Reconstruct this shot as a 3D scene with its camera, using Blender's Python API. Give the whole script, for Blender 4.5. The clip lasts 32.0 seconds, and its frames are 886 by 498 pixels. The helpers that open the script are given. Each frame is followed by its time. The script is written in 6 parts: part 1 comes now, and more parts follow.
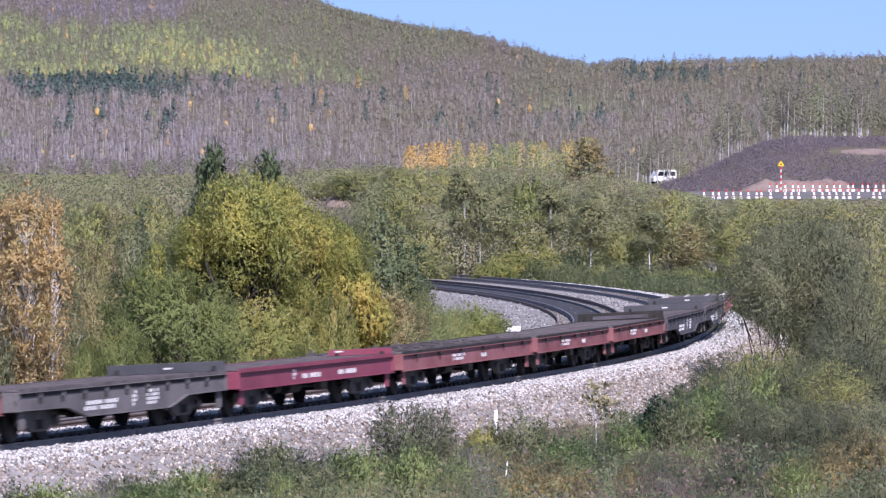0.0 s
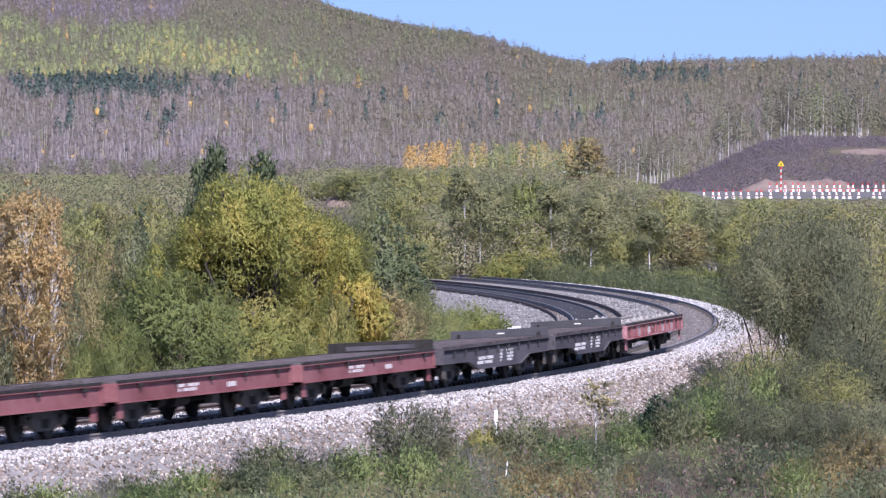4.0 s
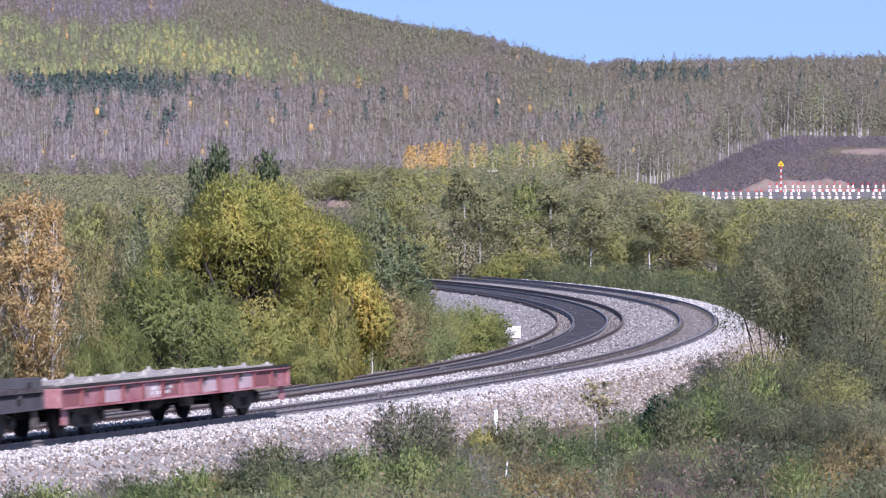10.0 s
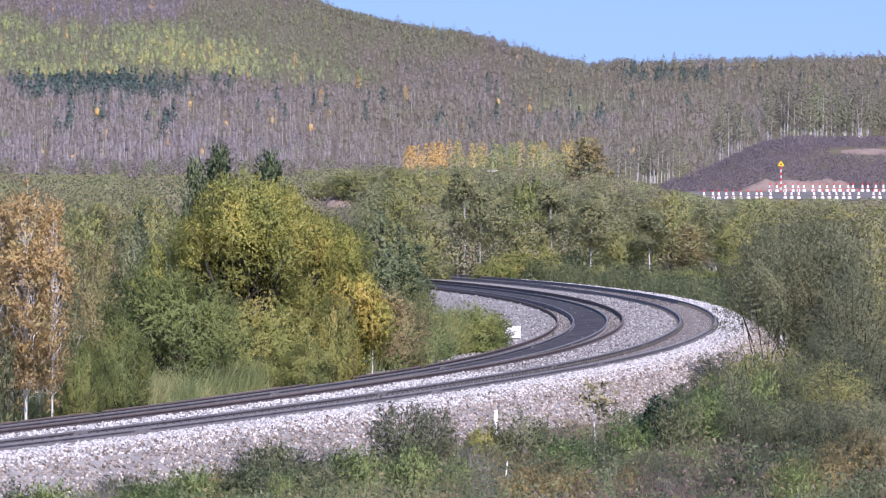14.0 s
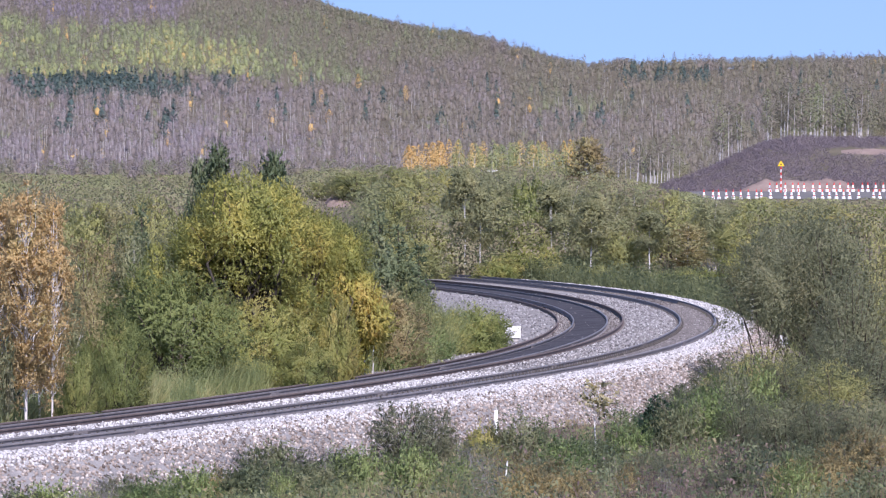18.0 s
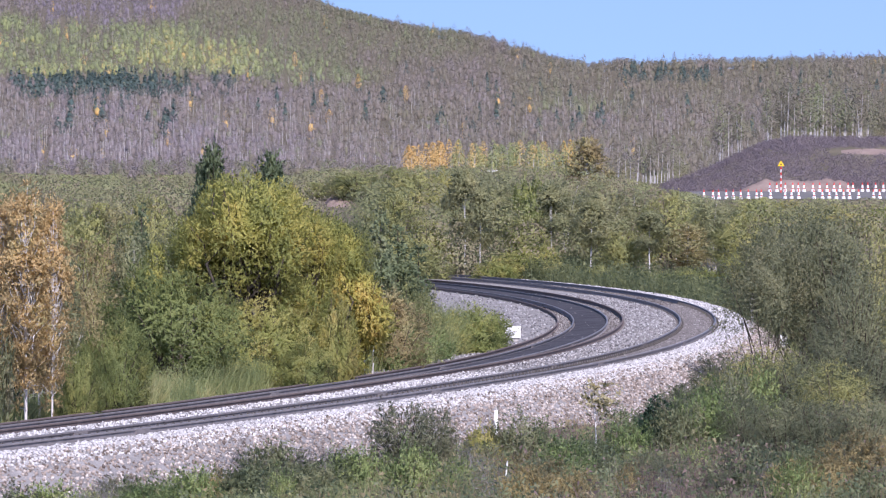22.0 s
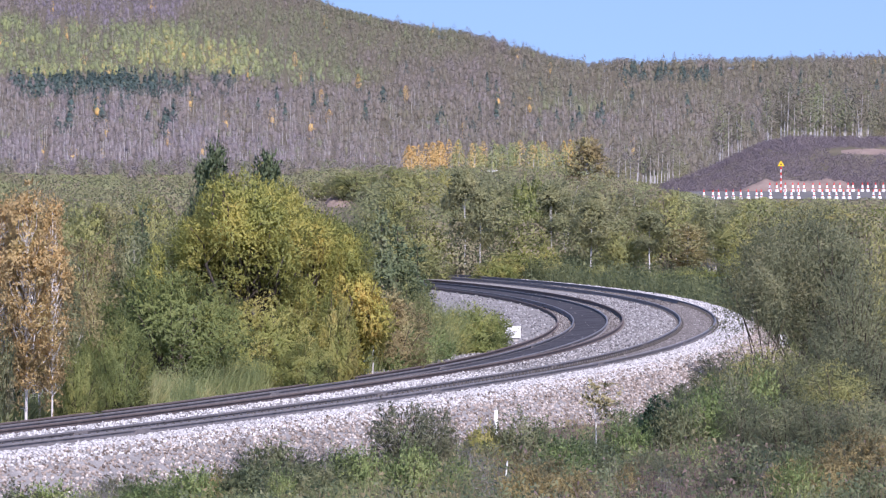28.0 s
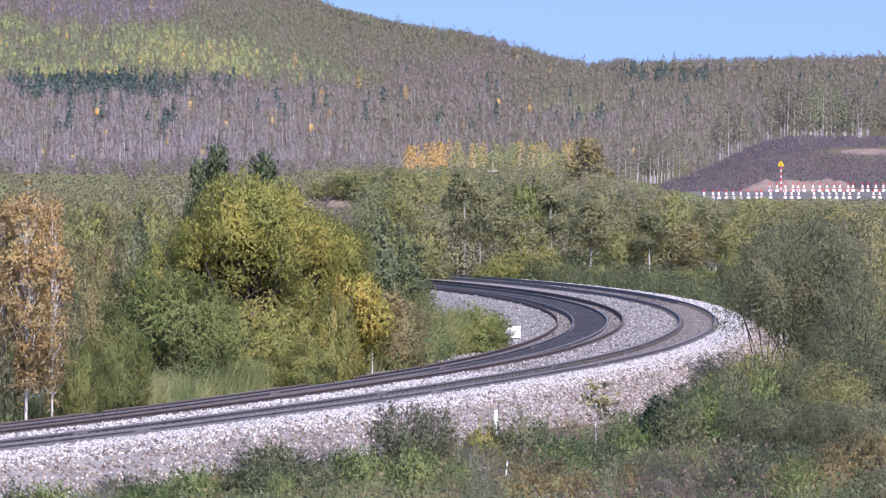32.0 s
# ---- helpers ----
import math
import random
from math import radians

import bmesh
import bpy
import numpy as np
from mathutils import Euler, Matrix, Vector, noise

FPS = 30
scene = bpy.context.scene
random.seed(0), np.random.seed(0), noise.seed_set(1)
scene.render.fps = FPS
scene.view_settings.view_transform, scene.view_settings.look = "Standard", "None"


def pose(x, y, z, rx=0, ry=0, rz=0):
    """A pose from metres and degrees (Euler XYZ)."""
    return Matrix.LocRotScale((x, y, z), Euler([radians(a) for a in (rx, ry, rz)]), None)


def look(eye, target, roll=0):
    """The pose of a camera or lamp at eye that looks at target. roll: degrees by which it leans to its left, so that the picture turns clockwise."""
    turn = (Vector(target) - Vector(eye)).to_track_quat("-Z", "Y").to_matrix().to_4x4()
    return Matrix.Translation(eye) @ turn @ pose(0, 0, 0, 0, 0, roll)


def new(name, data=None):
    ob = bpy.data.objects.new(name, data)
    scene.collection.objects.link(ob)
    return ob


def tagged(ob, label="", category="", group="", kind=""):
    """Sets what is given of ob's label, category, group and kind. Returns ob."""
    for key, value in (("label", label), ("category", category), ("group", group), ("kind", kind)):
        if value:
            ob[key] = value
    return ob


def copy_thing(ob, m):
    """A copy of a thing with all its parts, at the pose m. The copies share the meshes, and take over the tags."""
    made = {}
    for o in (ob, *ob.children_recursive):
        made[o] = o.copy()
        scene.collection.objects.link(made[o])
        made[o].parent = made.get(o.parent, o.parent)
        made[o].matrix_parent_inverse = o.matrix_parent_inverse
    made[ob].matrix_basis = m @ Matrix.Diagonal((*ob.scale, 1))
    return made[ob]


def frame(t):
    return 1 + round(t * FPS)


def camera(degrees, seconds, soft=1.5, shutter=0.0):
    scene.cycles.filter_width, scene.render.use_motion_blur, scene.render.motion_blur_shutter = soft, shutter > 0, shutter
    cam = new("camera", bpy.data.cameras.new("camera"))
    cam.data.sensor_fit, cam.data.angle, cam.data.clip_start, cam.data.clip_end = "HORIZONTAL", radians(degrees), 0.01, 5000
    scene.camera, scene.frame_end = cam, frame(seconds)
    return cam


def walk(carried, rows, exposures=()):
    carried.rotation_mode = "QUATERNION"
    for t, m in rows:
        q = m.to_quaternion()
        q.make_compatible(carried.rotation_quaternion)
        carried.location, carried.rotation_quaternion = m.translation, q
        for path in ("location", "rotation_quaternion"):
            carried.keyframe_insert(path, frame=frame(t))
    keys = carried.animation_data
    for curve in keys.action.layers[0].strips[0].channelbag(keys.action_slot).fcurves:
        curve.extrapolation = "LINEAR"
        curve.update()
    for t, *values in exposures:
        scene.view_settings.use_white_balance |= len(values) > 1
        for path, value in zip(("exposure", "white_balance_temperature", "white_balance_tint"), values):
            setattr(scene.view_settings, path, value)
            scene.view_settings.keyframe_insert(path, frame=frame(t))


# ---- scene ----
# A railway curve in an autumn valley, seen from a knoll through a long lens.
# Rail-head level of the inner rail of the outer track is z = 0; the camera looks along +y.
cam = camera(9.562, 32.0, soft=1.25, shutter=0.8)
EYE = Vector((0.0, 0.0, 5.597))
eye_pose = pose(0.0, 0.0, 5.597, 90 - 0.638, 0, 0)
walk(cam, [(0.0, eye_pose), (32.0, eye_pose)], exposures=((0.0, 0.48, 6050, 25), (32.0, 0.48, 6050, 25)))

# ---- world, sun, exposure ----
SUN_AZ, SUN_EL = 163.0, 41.0          # degrees right of the view axis, degrees above the horizon
world = bpy.data.worlds.new("sky")
scene.world = world
world.use_nodes = True
wn = world.node_tree.nodes
sky = wn.new("ShaderNodeTexSky")
sky.sky_type = "NISHITA"
sky.sun_disc = False
sky.sun_elevation = radians(SUN_EL)
sky.sun_rotation = radians(SUN_AZ)
sky.altitude = 500
sky.air_density = 1.0
sky.dust_density = 0.6
sky.ozone_density = 2.0
wn["Background"].inputs["Strength"].default_value = 0.141
# deep clear blue down to the hills: the dome is sampled a little higher than it is seen
wco, wadd = wn.new("ShaderNodeTexCoord"), wn.new("ShaderNodeVectorMath")
wadd.inputs[1].default_value = (0.0, 0.0, 0.25)
world.node_tree.links.new(wco.outputs["Generated"], wadd.inputs[0])
world.node_tree.links.new(wadd.outputs["Vector"], sky.inputs["Vector"])
world.node_tree.links.new(sky.outputs["Color"], wn["Background"].inputs["Color"])
sun = new("sun", bpy.data.lights.new("sun", "SUN"))
sun.data.energy = 4.5
sun.data.angle = radians(0.6)
sun.data.color = (1.0, 0.95, 0.88)
sdir = Vector((math.sin(radians(SUN_AZ)) * math.cos(radians(SUN_EL)), math.cos(radians(SUN_AZ)) * math.cos(radians(SUN_EL)), math.sin(radians(SUN_EL))))
sun.matrix_world = look(sdir * 100, (0, 0, 0))

# ---- the line of the railway ----
CX, CY, R = -426.012, 247.582, 436.673      # centre of the curve, radius of the outer track's inner rail
RC = R + 0.75                               # centre line of the outer track
RA = R - 3.94                               # centre line of the inner track
CANT = 0.08
IN_Z = -0.17                                # level of the inner track's outer rail
SPEED, S10 = 9.6476, -120.19               # train speed; arc position of the train's tail at 10 s


def on_arc(radius, th, z=0.0):
    return (CX + radius * math.cos(th), CY + radius * math.sin(th), z)


def rise(th):
    """The line climbs a little towards the camera's side."""
    return np.interp(th, [-0.36, -0.307, -0.261, -0.21, -0.176, -0.14], [0.15, 0.135, 0.115, 0.085, 0.035, 0.0])


def rho_of(x, y):
    return np.hypot(x - CX, y - CY) - R


def smooth(a, b, v):
    t = np.clip((v - a) / (b - a), 0, 1)
    return t * t * (3 - 2 * t)


def crest_dist(b):
    """Distance of the hills' crest at a bearing."""
    return np.interp(b, [-200, -20, 34, 200], [4300, 4300, 2900, 2900])


def ground_z(x, y):
    """Height of the ground sheet."""
    x, y = np.asarray(x, float), np.asarray(y, float)
    d = np.hypot(x, y) + 1e-6
    yy = np.maximum(y, 1.0)
    b = np.clip(x / yy, -0.6, 0.6) * 1000.0                # bearing in milliradians
    rho = rho_of(x, y)
    # valley floor rising gently away from the line
    far = np.interp(d, [0, 230, 330, 400, 500, 800, 1150], [-1.3, -1.2, -0.6, 2.4, 4.8, 6.3, 6.6])
    near = -1.12 + 0.05 * np.clip(rho - 5, 0, 18) - 0.3 * smooth(0, 60, b)
    z = np.where(rho > 0, near + (far - near) * smooth(215, 330, d), far)
    # wooded hills
    dc = crest_dist(b)
    zc = np.interp(b, [-200, -84, -62, -41, -24, -9, 7, 17.7, 28.4, 37, 48.6, 66, 84, 200], [193, 193, 188, 172, 153, 127, 102, 89, 74, 68.5, 70.5, 72.5, 74.5, 77])
    s = np.clip((d - 1150) / (dc - 1150), 0, 1.0)
    hill = (zc - 6.6) * s ** 1.1 * (y > 0)
    z = z + hill
    # bare mound above the road
    m = smooth(40, 66, b) * smooth(545, 655, d) * (1 - smooth(760, 900, d)) * (y > 0)
    z = z + 5.9 * m
    z = z + 0.25 * np.sin(x * 0.21 + 1.3) * np.sin(y * 0.13) * smooth(8, 16, np.abs(rho + 2)) * smooth(80, 160, d)
    z = z + 3.0 * np.sin(x * 0.013 + 0.7) * np.sin(y * 0.0071 + 1.0) * smooth(1250, 1700, d)
    # formation of the two tracks
    form = -0.85
    band = smooth(-20, -10, rho) * (1 - smooth(3.4, 5.6, rho))
    z = z * (1 - band) + form * band
    # knoll under the camera
    k = 1 - smooth(14, 66, d)
    z = z * (1 - k) + 3.9 * k
    # the road with the posts: a bench in the slope
    rb = smooth(40, 47, b) * (1 - smooth(14, 22, np.abs(d - 515)))
    z = z * (1 - rb) + (4.75 + 0.034 * (d - 510)) * rb
    return z


def spot(mrad, dist):
    x, y = dist * mrad / 1000.0, dist
    return x, y, float(ground_z(x, y))


# ---- materials ----
def mat(name):
    m = bpy.data.materials.new(name)
    m.use_nodes = True
    nt = m.node_tree
    bsdf = nt.nodes["Principled BSDF"]
    return m, nt, bsdf


def node(nt, kind, **values):
    n = nt.nodes.new(kind)
    for key, v in values.items():
        n.inputs[key.replace("_", " ")].default_value = v
    return n


def ramp(nt, stops, fac):
    r = nt.nodes.new("ShaderNodeValToRGB")
    el = r.color_ramp.elements
    while len(el) < len(stops):
        el.new(0.5)
    for e, (p, c) in zip(el, stops):
        e.position, e.color = p, (*c, 1)
    nt.links.new(fac, r.inputs["Fac"])
    return r.outputs["Color"]


def surface(name, dark, light, scale=6.0, rough=0.8, metal=0.0, bump=0.3, fine=60.0, dirt=None, dist=0.02):
    """Two-scale mottled surface in object space."""
    m, nt, b = mat(name)
    co = nt.nodes.new("ShaderNodeTexCoord")
    n1 = node(nt, "ShaderNodeTexNoise", Scale=scale, Detail=6.0, Roughness=0.6)
    n2 = node(nt, "ShaderNodeTexNoise", Scale=fine, Detail=3.0)
    info = nt.nodes.new("ShaderNodeObjectInfo")
    nt.links.new(co.outputs["Object"], n1.inputs["Vector"])
    nt.links.new(co.outputs["Object"], n2.inputs["Vector"])
    mix = nt.nodes.new("ShaderNodeMath")
    mix.operation = "MULTIPLY_ADD"
    mix.inputs[1].default_value = 0.35
    nt.links.new(n2.outputs["Fac"], mix.inputs[0])
    sc = nt.nodes.new("ShaderNodeMath")
    sc.operation = "MULTIPLY_ADD"
    sc.inputs[1].default_value = 0.9
    sc.inputs[2].default_value = -0.17
    nt.links.new(n1.outputs["Fac"], sc.inputs[0])
    nt.links.new(sc.outputs[0], mix.inputs[2])
    ad = nt.nodes.new("ShaderNodeMath")
    ad.operation = "MULTIPLY_ADD"
    ad.inputs[1].default_value = 0.12
    nt.links.new(info.outputs["Random"], ad.inputs[0])
    nt.links.new(mix.outputs[0], ad.inputs[2])
    stops = [(0.25, dark), (0.75, light)] if dirt is None else [(0.18, dirt), (0.36, dark), (0.8, light)]
    col = ramp(nt, stops, ad.outputs[0])
    nt.links.new(col, b.inputs["Base Color"])
    b.inputs["Roughness"].default_value = rough
    b.inputs["Specular IOR Level"].default_value = 0.0 if rough > 0.86 else 0.3
    b.inputs["Metallic"].default_value = metal
    if bump:
        bp = node(nt, "ShaderNodeBump", Strength=bump, Distance=dist)
        nt.links.new(n2.outputs["Fac"], bp.inputs["Height"])
        nt.links.new(bp.outputs["Normal"], b.inputs["Normal"])
    return m


K_LEAF = 2.5          # sunlit autumn leaves are pale


def foliage(name, stops, clump=0.8, trans=0.5, attr=None):
    """Leaves: colour by leaf, by clump and by plant."""
    m, nt, b = mat(name)
    stops = [(p, tuple(K_LEAF * k * (0.86 * v + 0.14 * sum(c) / 3) for v, k in zip(c, (1.02, 0.985, 1.06)))) for p, c in stops]
    out = nt.nodes["Material Output"]
    geo = nt.nodes.new("ShaderNodeNewGeometry")
    co = nt.nodes.new("ShaderNodeTexCoord")
    info = nt.nodes.new("ShaderNodeObjectInfo")
    n1 = node(nt, "ShaderNodeTexNoise", Scale=clump, Detail=3.0)
    nt.links.new(co.outputs["Object"], n1.inputs["Vector"])
    a = nt.nodes.new("ShaderNodeMath"); a.operation = "MULTIPLY_ADD"
    a.inputs[1].default_value = 0.16
    nt.links.new(geo.outputs["Random Per Island"], a.inputs[0])
    c = nt.nodes.new("ShaderNodeMath"); c.operation = "MULTIPLY_ADD"
    c.inputs[1].default_value = 1.35; c.inputs[2].default_value = -0.48
    nt.links.new(n1.outputs["Fac"], c.inputs[0])
    nt.links.new(c.outputs[0], a.inputs[2])
    d = nt.nodes.new("ShaderNodeMath"); d.operation = "MULTIPLY_ADD"
    d.inputs[1].default_value = 0.38
    nt.links.new(info.outputs["Random"], d.inputs[0])
    nt.links.new(a.outputs[0], d.inputs[2])
    fac = d.outputs[0]
    if attr:
        at = nt.nodes.new("ShaderNodeAttribute")
        at.attribute_name = attr
        e = nt.nodes.new("ShaderNodeMath"); e.operation = "MULTIPLY_ADD"
        e.inputs[1].default_value = 0.08; e.inputs[2].default_value = -0.04
        nt.links.new(geo.outputs["Random Per Island"], e.inputs[0])
        f = nt.nodes.new("ShaderNodeMath")
        nt.links.new(e.outputs[0], f.inputs[0]); nt.links.new(at.outputs["Fac"], f.inputs[1])
        fac = f.outputs[0]
    col = ramp(nt, stops, fac)
    b.inputs["Roughness"].default_value = 0.55
    b.inputs["Specular IOR Level"].default_value = 0.25
    nt.links.new(col, b.inputs["Base Color"])
    tr = nt.nodes.new("ShaderNodeBsdfTranslucent")
    nt.links.new(col, tr.inputs["Color"])
    mx = nt.nodes.new("ShaderNodeMixShader")
    mx.inputs["Fac"].default_value = trans
    nt.links.new(b.outputs["BSDF"], mx.inputs[1]); nt.links.new(tr.outputs["BSDF"], mx.inputs[2])
    nt.links.new(mx.outputs["Shader"], out.inputs["Surface"])
    return m


def even(*cols):
    n = len(cols)
    return [(0.15 + 0.7 * i / (n - 1), c) for i, c in enumerate(cols)]


M = {}
M["willow_yellow"] = foliage("yellowing willow leaves", even((0.12, 0.14, 0.034), (0.175, 0.19, 0.04), (0.23, 0.224, 0.045), (0.28, 0.24, 0.05), (0.32, 0.222, 0.05)))
M["willow_green"] = foliage("green willow leaves", even((0.072, 0.096, 0.03), (0.103, 0.131, 0.036), (0.145, 0.163, 0.043), (0.19, 0.188, 0.05)))
M["willow_grey"] = foliage("grey-green willow leaves", even((0.066, 0.08, 0.042), (0.094, 0.109, 0.055), (0.125, 0.137, 0.067), (0.165, 0.162, 0.08)))
M["olive"] = foliage("olive autumn leaves", even((0.092, 0.108, 0.039), (0.140, 0.157, 0.054), (0.194, 0.200, 0.063), (0.227, 0.205, 0.073)))
M["willow_lime"] = foliage("yellow-green willow leaves", even((0.087, 0.114, 0.030), (0.141, 0.166, 0.041), (0.206, 0.207, 0.054), (0.250, 0.217, 0.059)))
M["poplar"] = foliage("poplar leaves", even((0.052, 0.076, 0.035), (0.08, 0.11, 0.05), (0.115, 0.145, 0.065), (0.18, 0.195, 0.095)))
M["sapling"] = foliage("sapling leaves", even((0.16, 0.16, 0.08), (0.22, 0.205, 0.1), (0.27, 0.24, 0.12)))
M["light"] = foliage("light green leaves", even((0.066, 0.1, 0.034), (0.106, 0.15, 0.045), (0.155, 0.195, 0.06), (0.215, 0.222, 0.085)))
M["green"] = foliage("deep green leaves", even((0.046, 0.064, 0.033), (0.073, 0.094, 0.044), (0.11, 0.125, 0.055), (0.175, 0.165, 0.088)))
M["orange"] = foliage("orange birch leaves", even((0.155, 0.152, 0.06), (0.225, 0.18, 0.076), (0.285, 0.212, 0.085), (0.31, 0.258, 0.104), (0.18, 0.186, 0.068)))
M["brown"] = foliage("brown withered leaves", even((0.121, 0.103, 0.048), (0.182, 0.150, 0.064), (0.211, 0.196, 0.080), (0.162, 0.166, 0.069)))
M["silver"] = foliage("grey-green birch leaves", even((0.1, 0.113, 0.054), (0.137, 0.152, 0.07), (0.175, 0.183, 0.083), (0.21, 0.196, 0.085)))
M["gold"] = foliage("golden aspen leaves", even((0.33, 0.2, 0.03), (0.45, 0.28, 0.04), (0.5, 0.3, 0.05), (0.42, 0.22, 0.04)))
M["conifer"] = foliage("dark conifer needles", even((0.015, 0.035, 0.02), (0.03, 0.06, 0.03), (0.05, 0.085, 0.04)))
M["drygrass"] = foliage("dry grass", even((0.075, 0.063, 0.043), (0.125, 0.107, 0.050), (0.163, 0.138, 0.065), (0.087, 0.100, 0.036)))
M["redgrass"] = foliage("reddish dry weeds", even((0.072, 0.055, 0.047), (0.123, 0.087, 0.071), (0.144, 0.119, 0.086)))
M["grass"] = foliage("green grass", even((0.05, 0.069, 0.033), (0.083, 0.104, 0.04), (0.138, 0.138, 0.056), (0.195, 0.155, 0.085)))
M["goldweed"] = foliage("golden-brown bush leaves", even((0.125, 0.11, 0.048), (0.18, 0.152, 0.058), (0.235, 0.19, 0.068), (0.17, 0.162, 0.062)))
M["greyweed"] = foliage("grey withered weeds", even((0.085, 0.083, 0.076), (0.128, 0.123, 0.111), (0.170, 0.162, 0.149)))
M["verge"] = foliage("fresh verge grass", even((0.062, 0.088, 0.033), (0.092, 0.122, 0.042), (0.128, 0.15, 0.05), (0.18, 0.172, 0.062)))
M["twiggy"] = foliage("grey-green thin leaves", even((0.07, 0.08, 0.046), (0.098, 0.11, 0.06), (0.128, 0.14, 0.075), (0.158, 0.162, 0.09)))
M["reeds"] = foliage("olive reed grass", even((0.045, 0.06, 0.026), (0.075, 0.09, 0.034), (0.115, 0.125, 0.044), (0.165, 0.15, 0.065)))
WOODS = [(0.0, (0.124, 0.111, 0.118)), (0.14, (0.135, 0.121, 0.108)), (0.28, (0.122, 0.11, 0.083)), (0.42, (0.11, 0.108, 0.066)), (0.56, (0.116, 0.138, 0.066)), (0.7, (0.168, 0.195, 0.072)), (0.82, (0.3564, 0.2352, 0.0636)), (0.92, (0.0544, 0.0843, 0.0657)), (1.0, (0.0436, 0.0706, 0.0615))]
M["woods"] = foliage("autumn hillside leaves", WOODS, attr="tint")
M["scrub"] = foliage("olive and brown scrub leaves", [(0.28, (0.132, 0.113, 0.07)), (0.42, (0.125, 0.122, 0.06)), (0.56, (0.125, 0.142, 0.056)), (0.7, (0.165, 0.178, 0.062))], attr="tint")
M["brush"] = foliage("leafless brown brush", [(0.0, (0.088, 0.075, 0.078)), (0.15, (0.104, 0.089, 0.087)), (0.3, (0.12, 0.103, 0.09)), (0.42, (0.112, 0.108, 0.068))], attr="tint")
M["bark_white"] = surface("white birch bark", (0.45, 0.43, 0.42), (0.78, 0.76, 0.74), scale=5, fine=14, rough=0.85, dirt=(0.07, 0.06, 0.06))
M["bark"] = surface("dark bark", (0.06, 0.05, 0.04), (0.14, 0.12, 0.1), scale=4, fine=30, rough=0.95)
M["bark_grey"] = surface("grey dead twigs", (0.2, 0.19, 0.18), (0.34, 0.32, 0.3), scale=5, fine=20, rough=0.9)
M["ground"] = surface("valley soil with dry litter", (0.1, 0.092, 0.07), (0.19, 0.168, 0.125), scale=0.15, fine=3.0, rough=1.0, bump=0.6, dist=0.15)
M["ballast"] = surface("crushed stone ballast bed", (0.21, 0.2, 0.195), (0.42, 0.405, 0.4), scale=1.2, fine=22, rough=0.95, bump=1.0, dist=0.05, dirt=(0.1, 0.09, 0.09))
M["crib"] = surface("brownish crib ballast", (0.12, 0.11, 0.11), (0.23, 0.21, 0.205), scale=0.9, fine=22, rough=0.95, bump=1.0, dist=0.05, dirt=(0.08, 0.07, 0.07))
M["fouled"] = surface("fouled dark ballast between rails", (0.045, 0.046, 0.056), (0.1, 0.1, 0.115), scale=0.8, fine=25, rough=0.95, bump=0.6)
M["rail"] = surface("dusty rail steel", (0.165, 0.15, 0.152), (0.29, 0.27, 0.272), scale=3, fine=40, rough=0.8)
M["rail_top"] = surface("worn rail head", (0.2, 0.19, 0.19), (0.32, 0.3, 0.3), scale=3, fine=40, rough=0.5, metal=0.5, bump=0.05)
M["rust"] = surface("rusty spare rail", (0.1, 0.08, 0.078), (0.18, 0.145, 0.135), scale=3, fine=40, rough=0.85)
M["sleeper"] = surface("dusty brown-grey sleeper concrete", (0.12, 0.11, 0.11), (0.21, 0.195, 0.193), scale=2, fine=30, rough=0.95)
M["concrete"] = surface("weathered concrete", (0.3, 0.29, 0.28), (0.48, 0.46, 0.44), scale=2, fine=30, rough=0.9)
M["white"] = surface("white painted metal", (0.68, 0.68, 0.68), (0.84, 0.84, 0.83), scale=3, fine=30, rough=0.5, bump=0.05)
M["red_plastic"] = surface("red reflective plastic", (0.55, 0.03, 0.03), (0.72, 0.06, 0.05), scale=3, fine=30, rough=0.5, bump=0.03)
M["yellow_sign"] = surface("yellow sign sheet", (0.75, 0.45, 0.02), (0.85, 0.55, 0.03), scale=3, rough=0.45, bump=0.02)
M["black"] = surface("black paint", (0.015, 0.015, 0.017), (0.03, 0.03, 0.032), scale=3, rough=0.6, bump=0.05)
M["asphalt"] = surface("grey road surface", (0.13, 0.13, 0.135), (0.22, 0.215, 0.21), scale=0.4, fine=12, rough=0.9)
M["clay"] = surface("reddish bare earth", (0.2, 0.15, 0.13), (0.33, 0.26, 0.23), scale=0.6, fine=6, rough=1.0, bump=0.6, dist=0.1)


# ---- mesh helpers ----
def part(name, bm, material, parent, label=""):
    me = bpy.data.meshes.new(name)
    bm.to_mesh(me)
    bm.free()
    me.materials.append(M[material])
    ob = new(name, me)
    ob.parent = parent
    if label:
        ob["label"] = label
    return ob


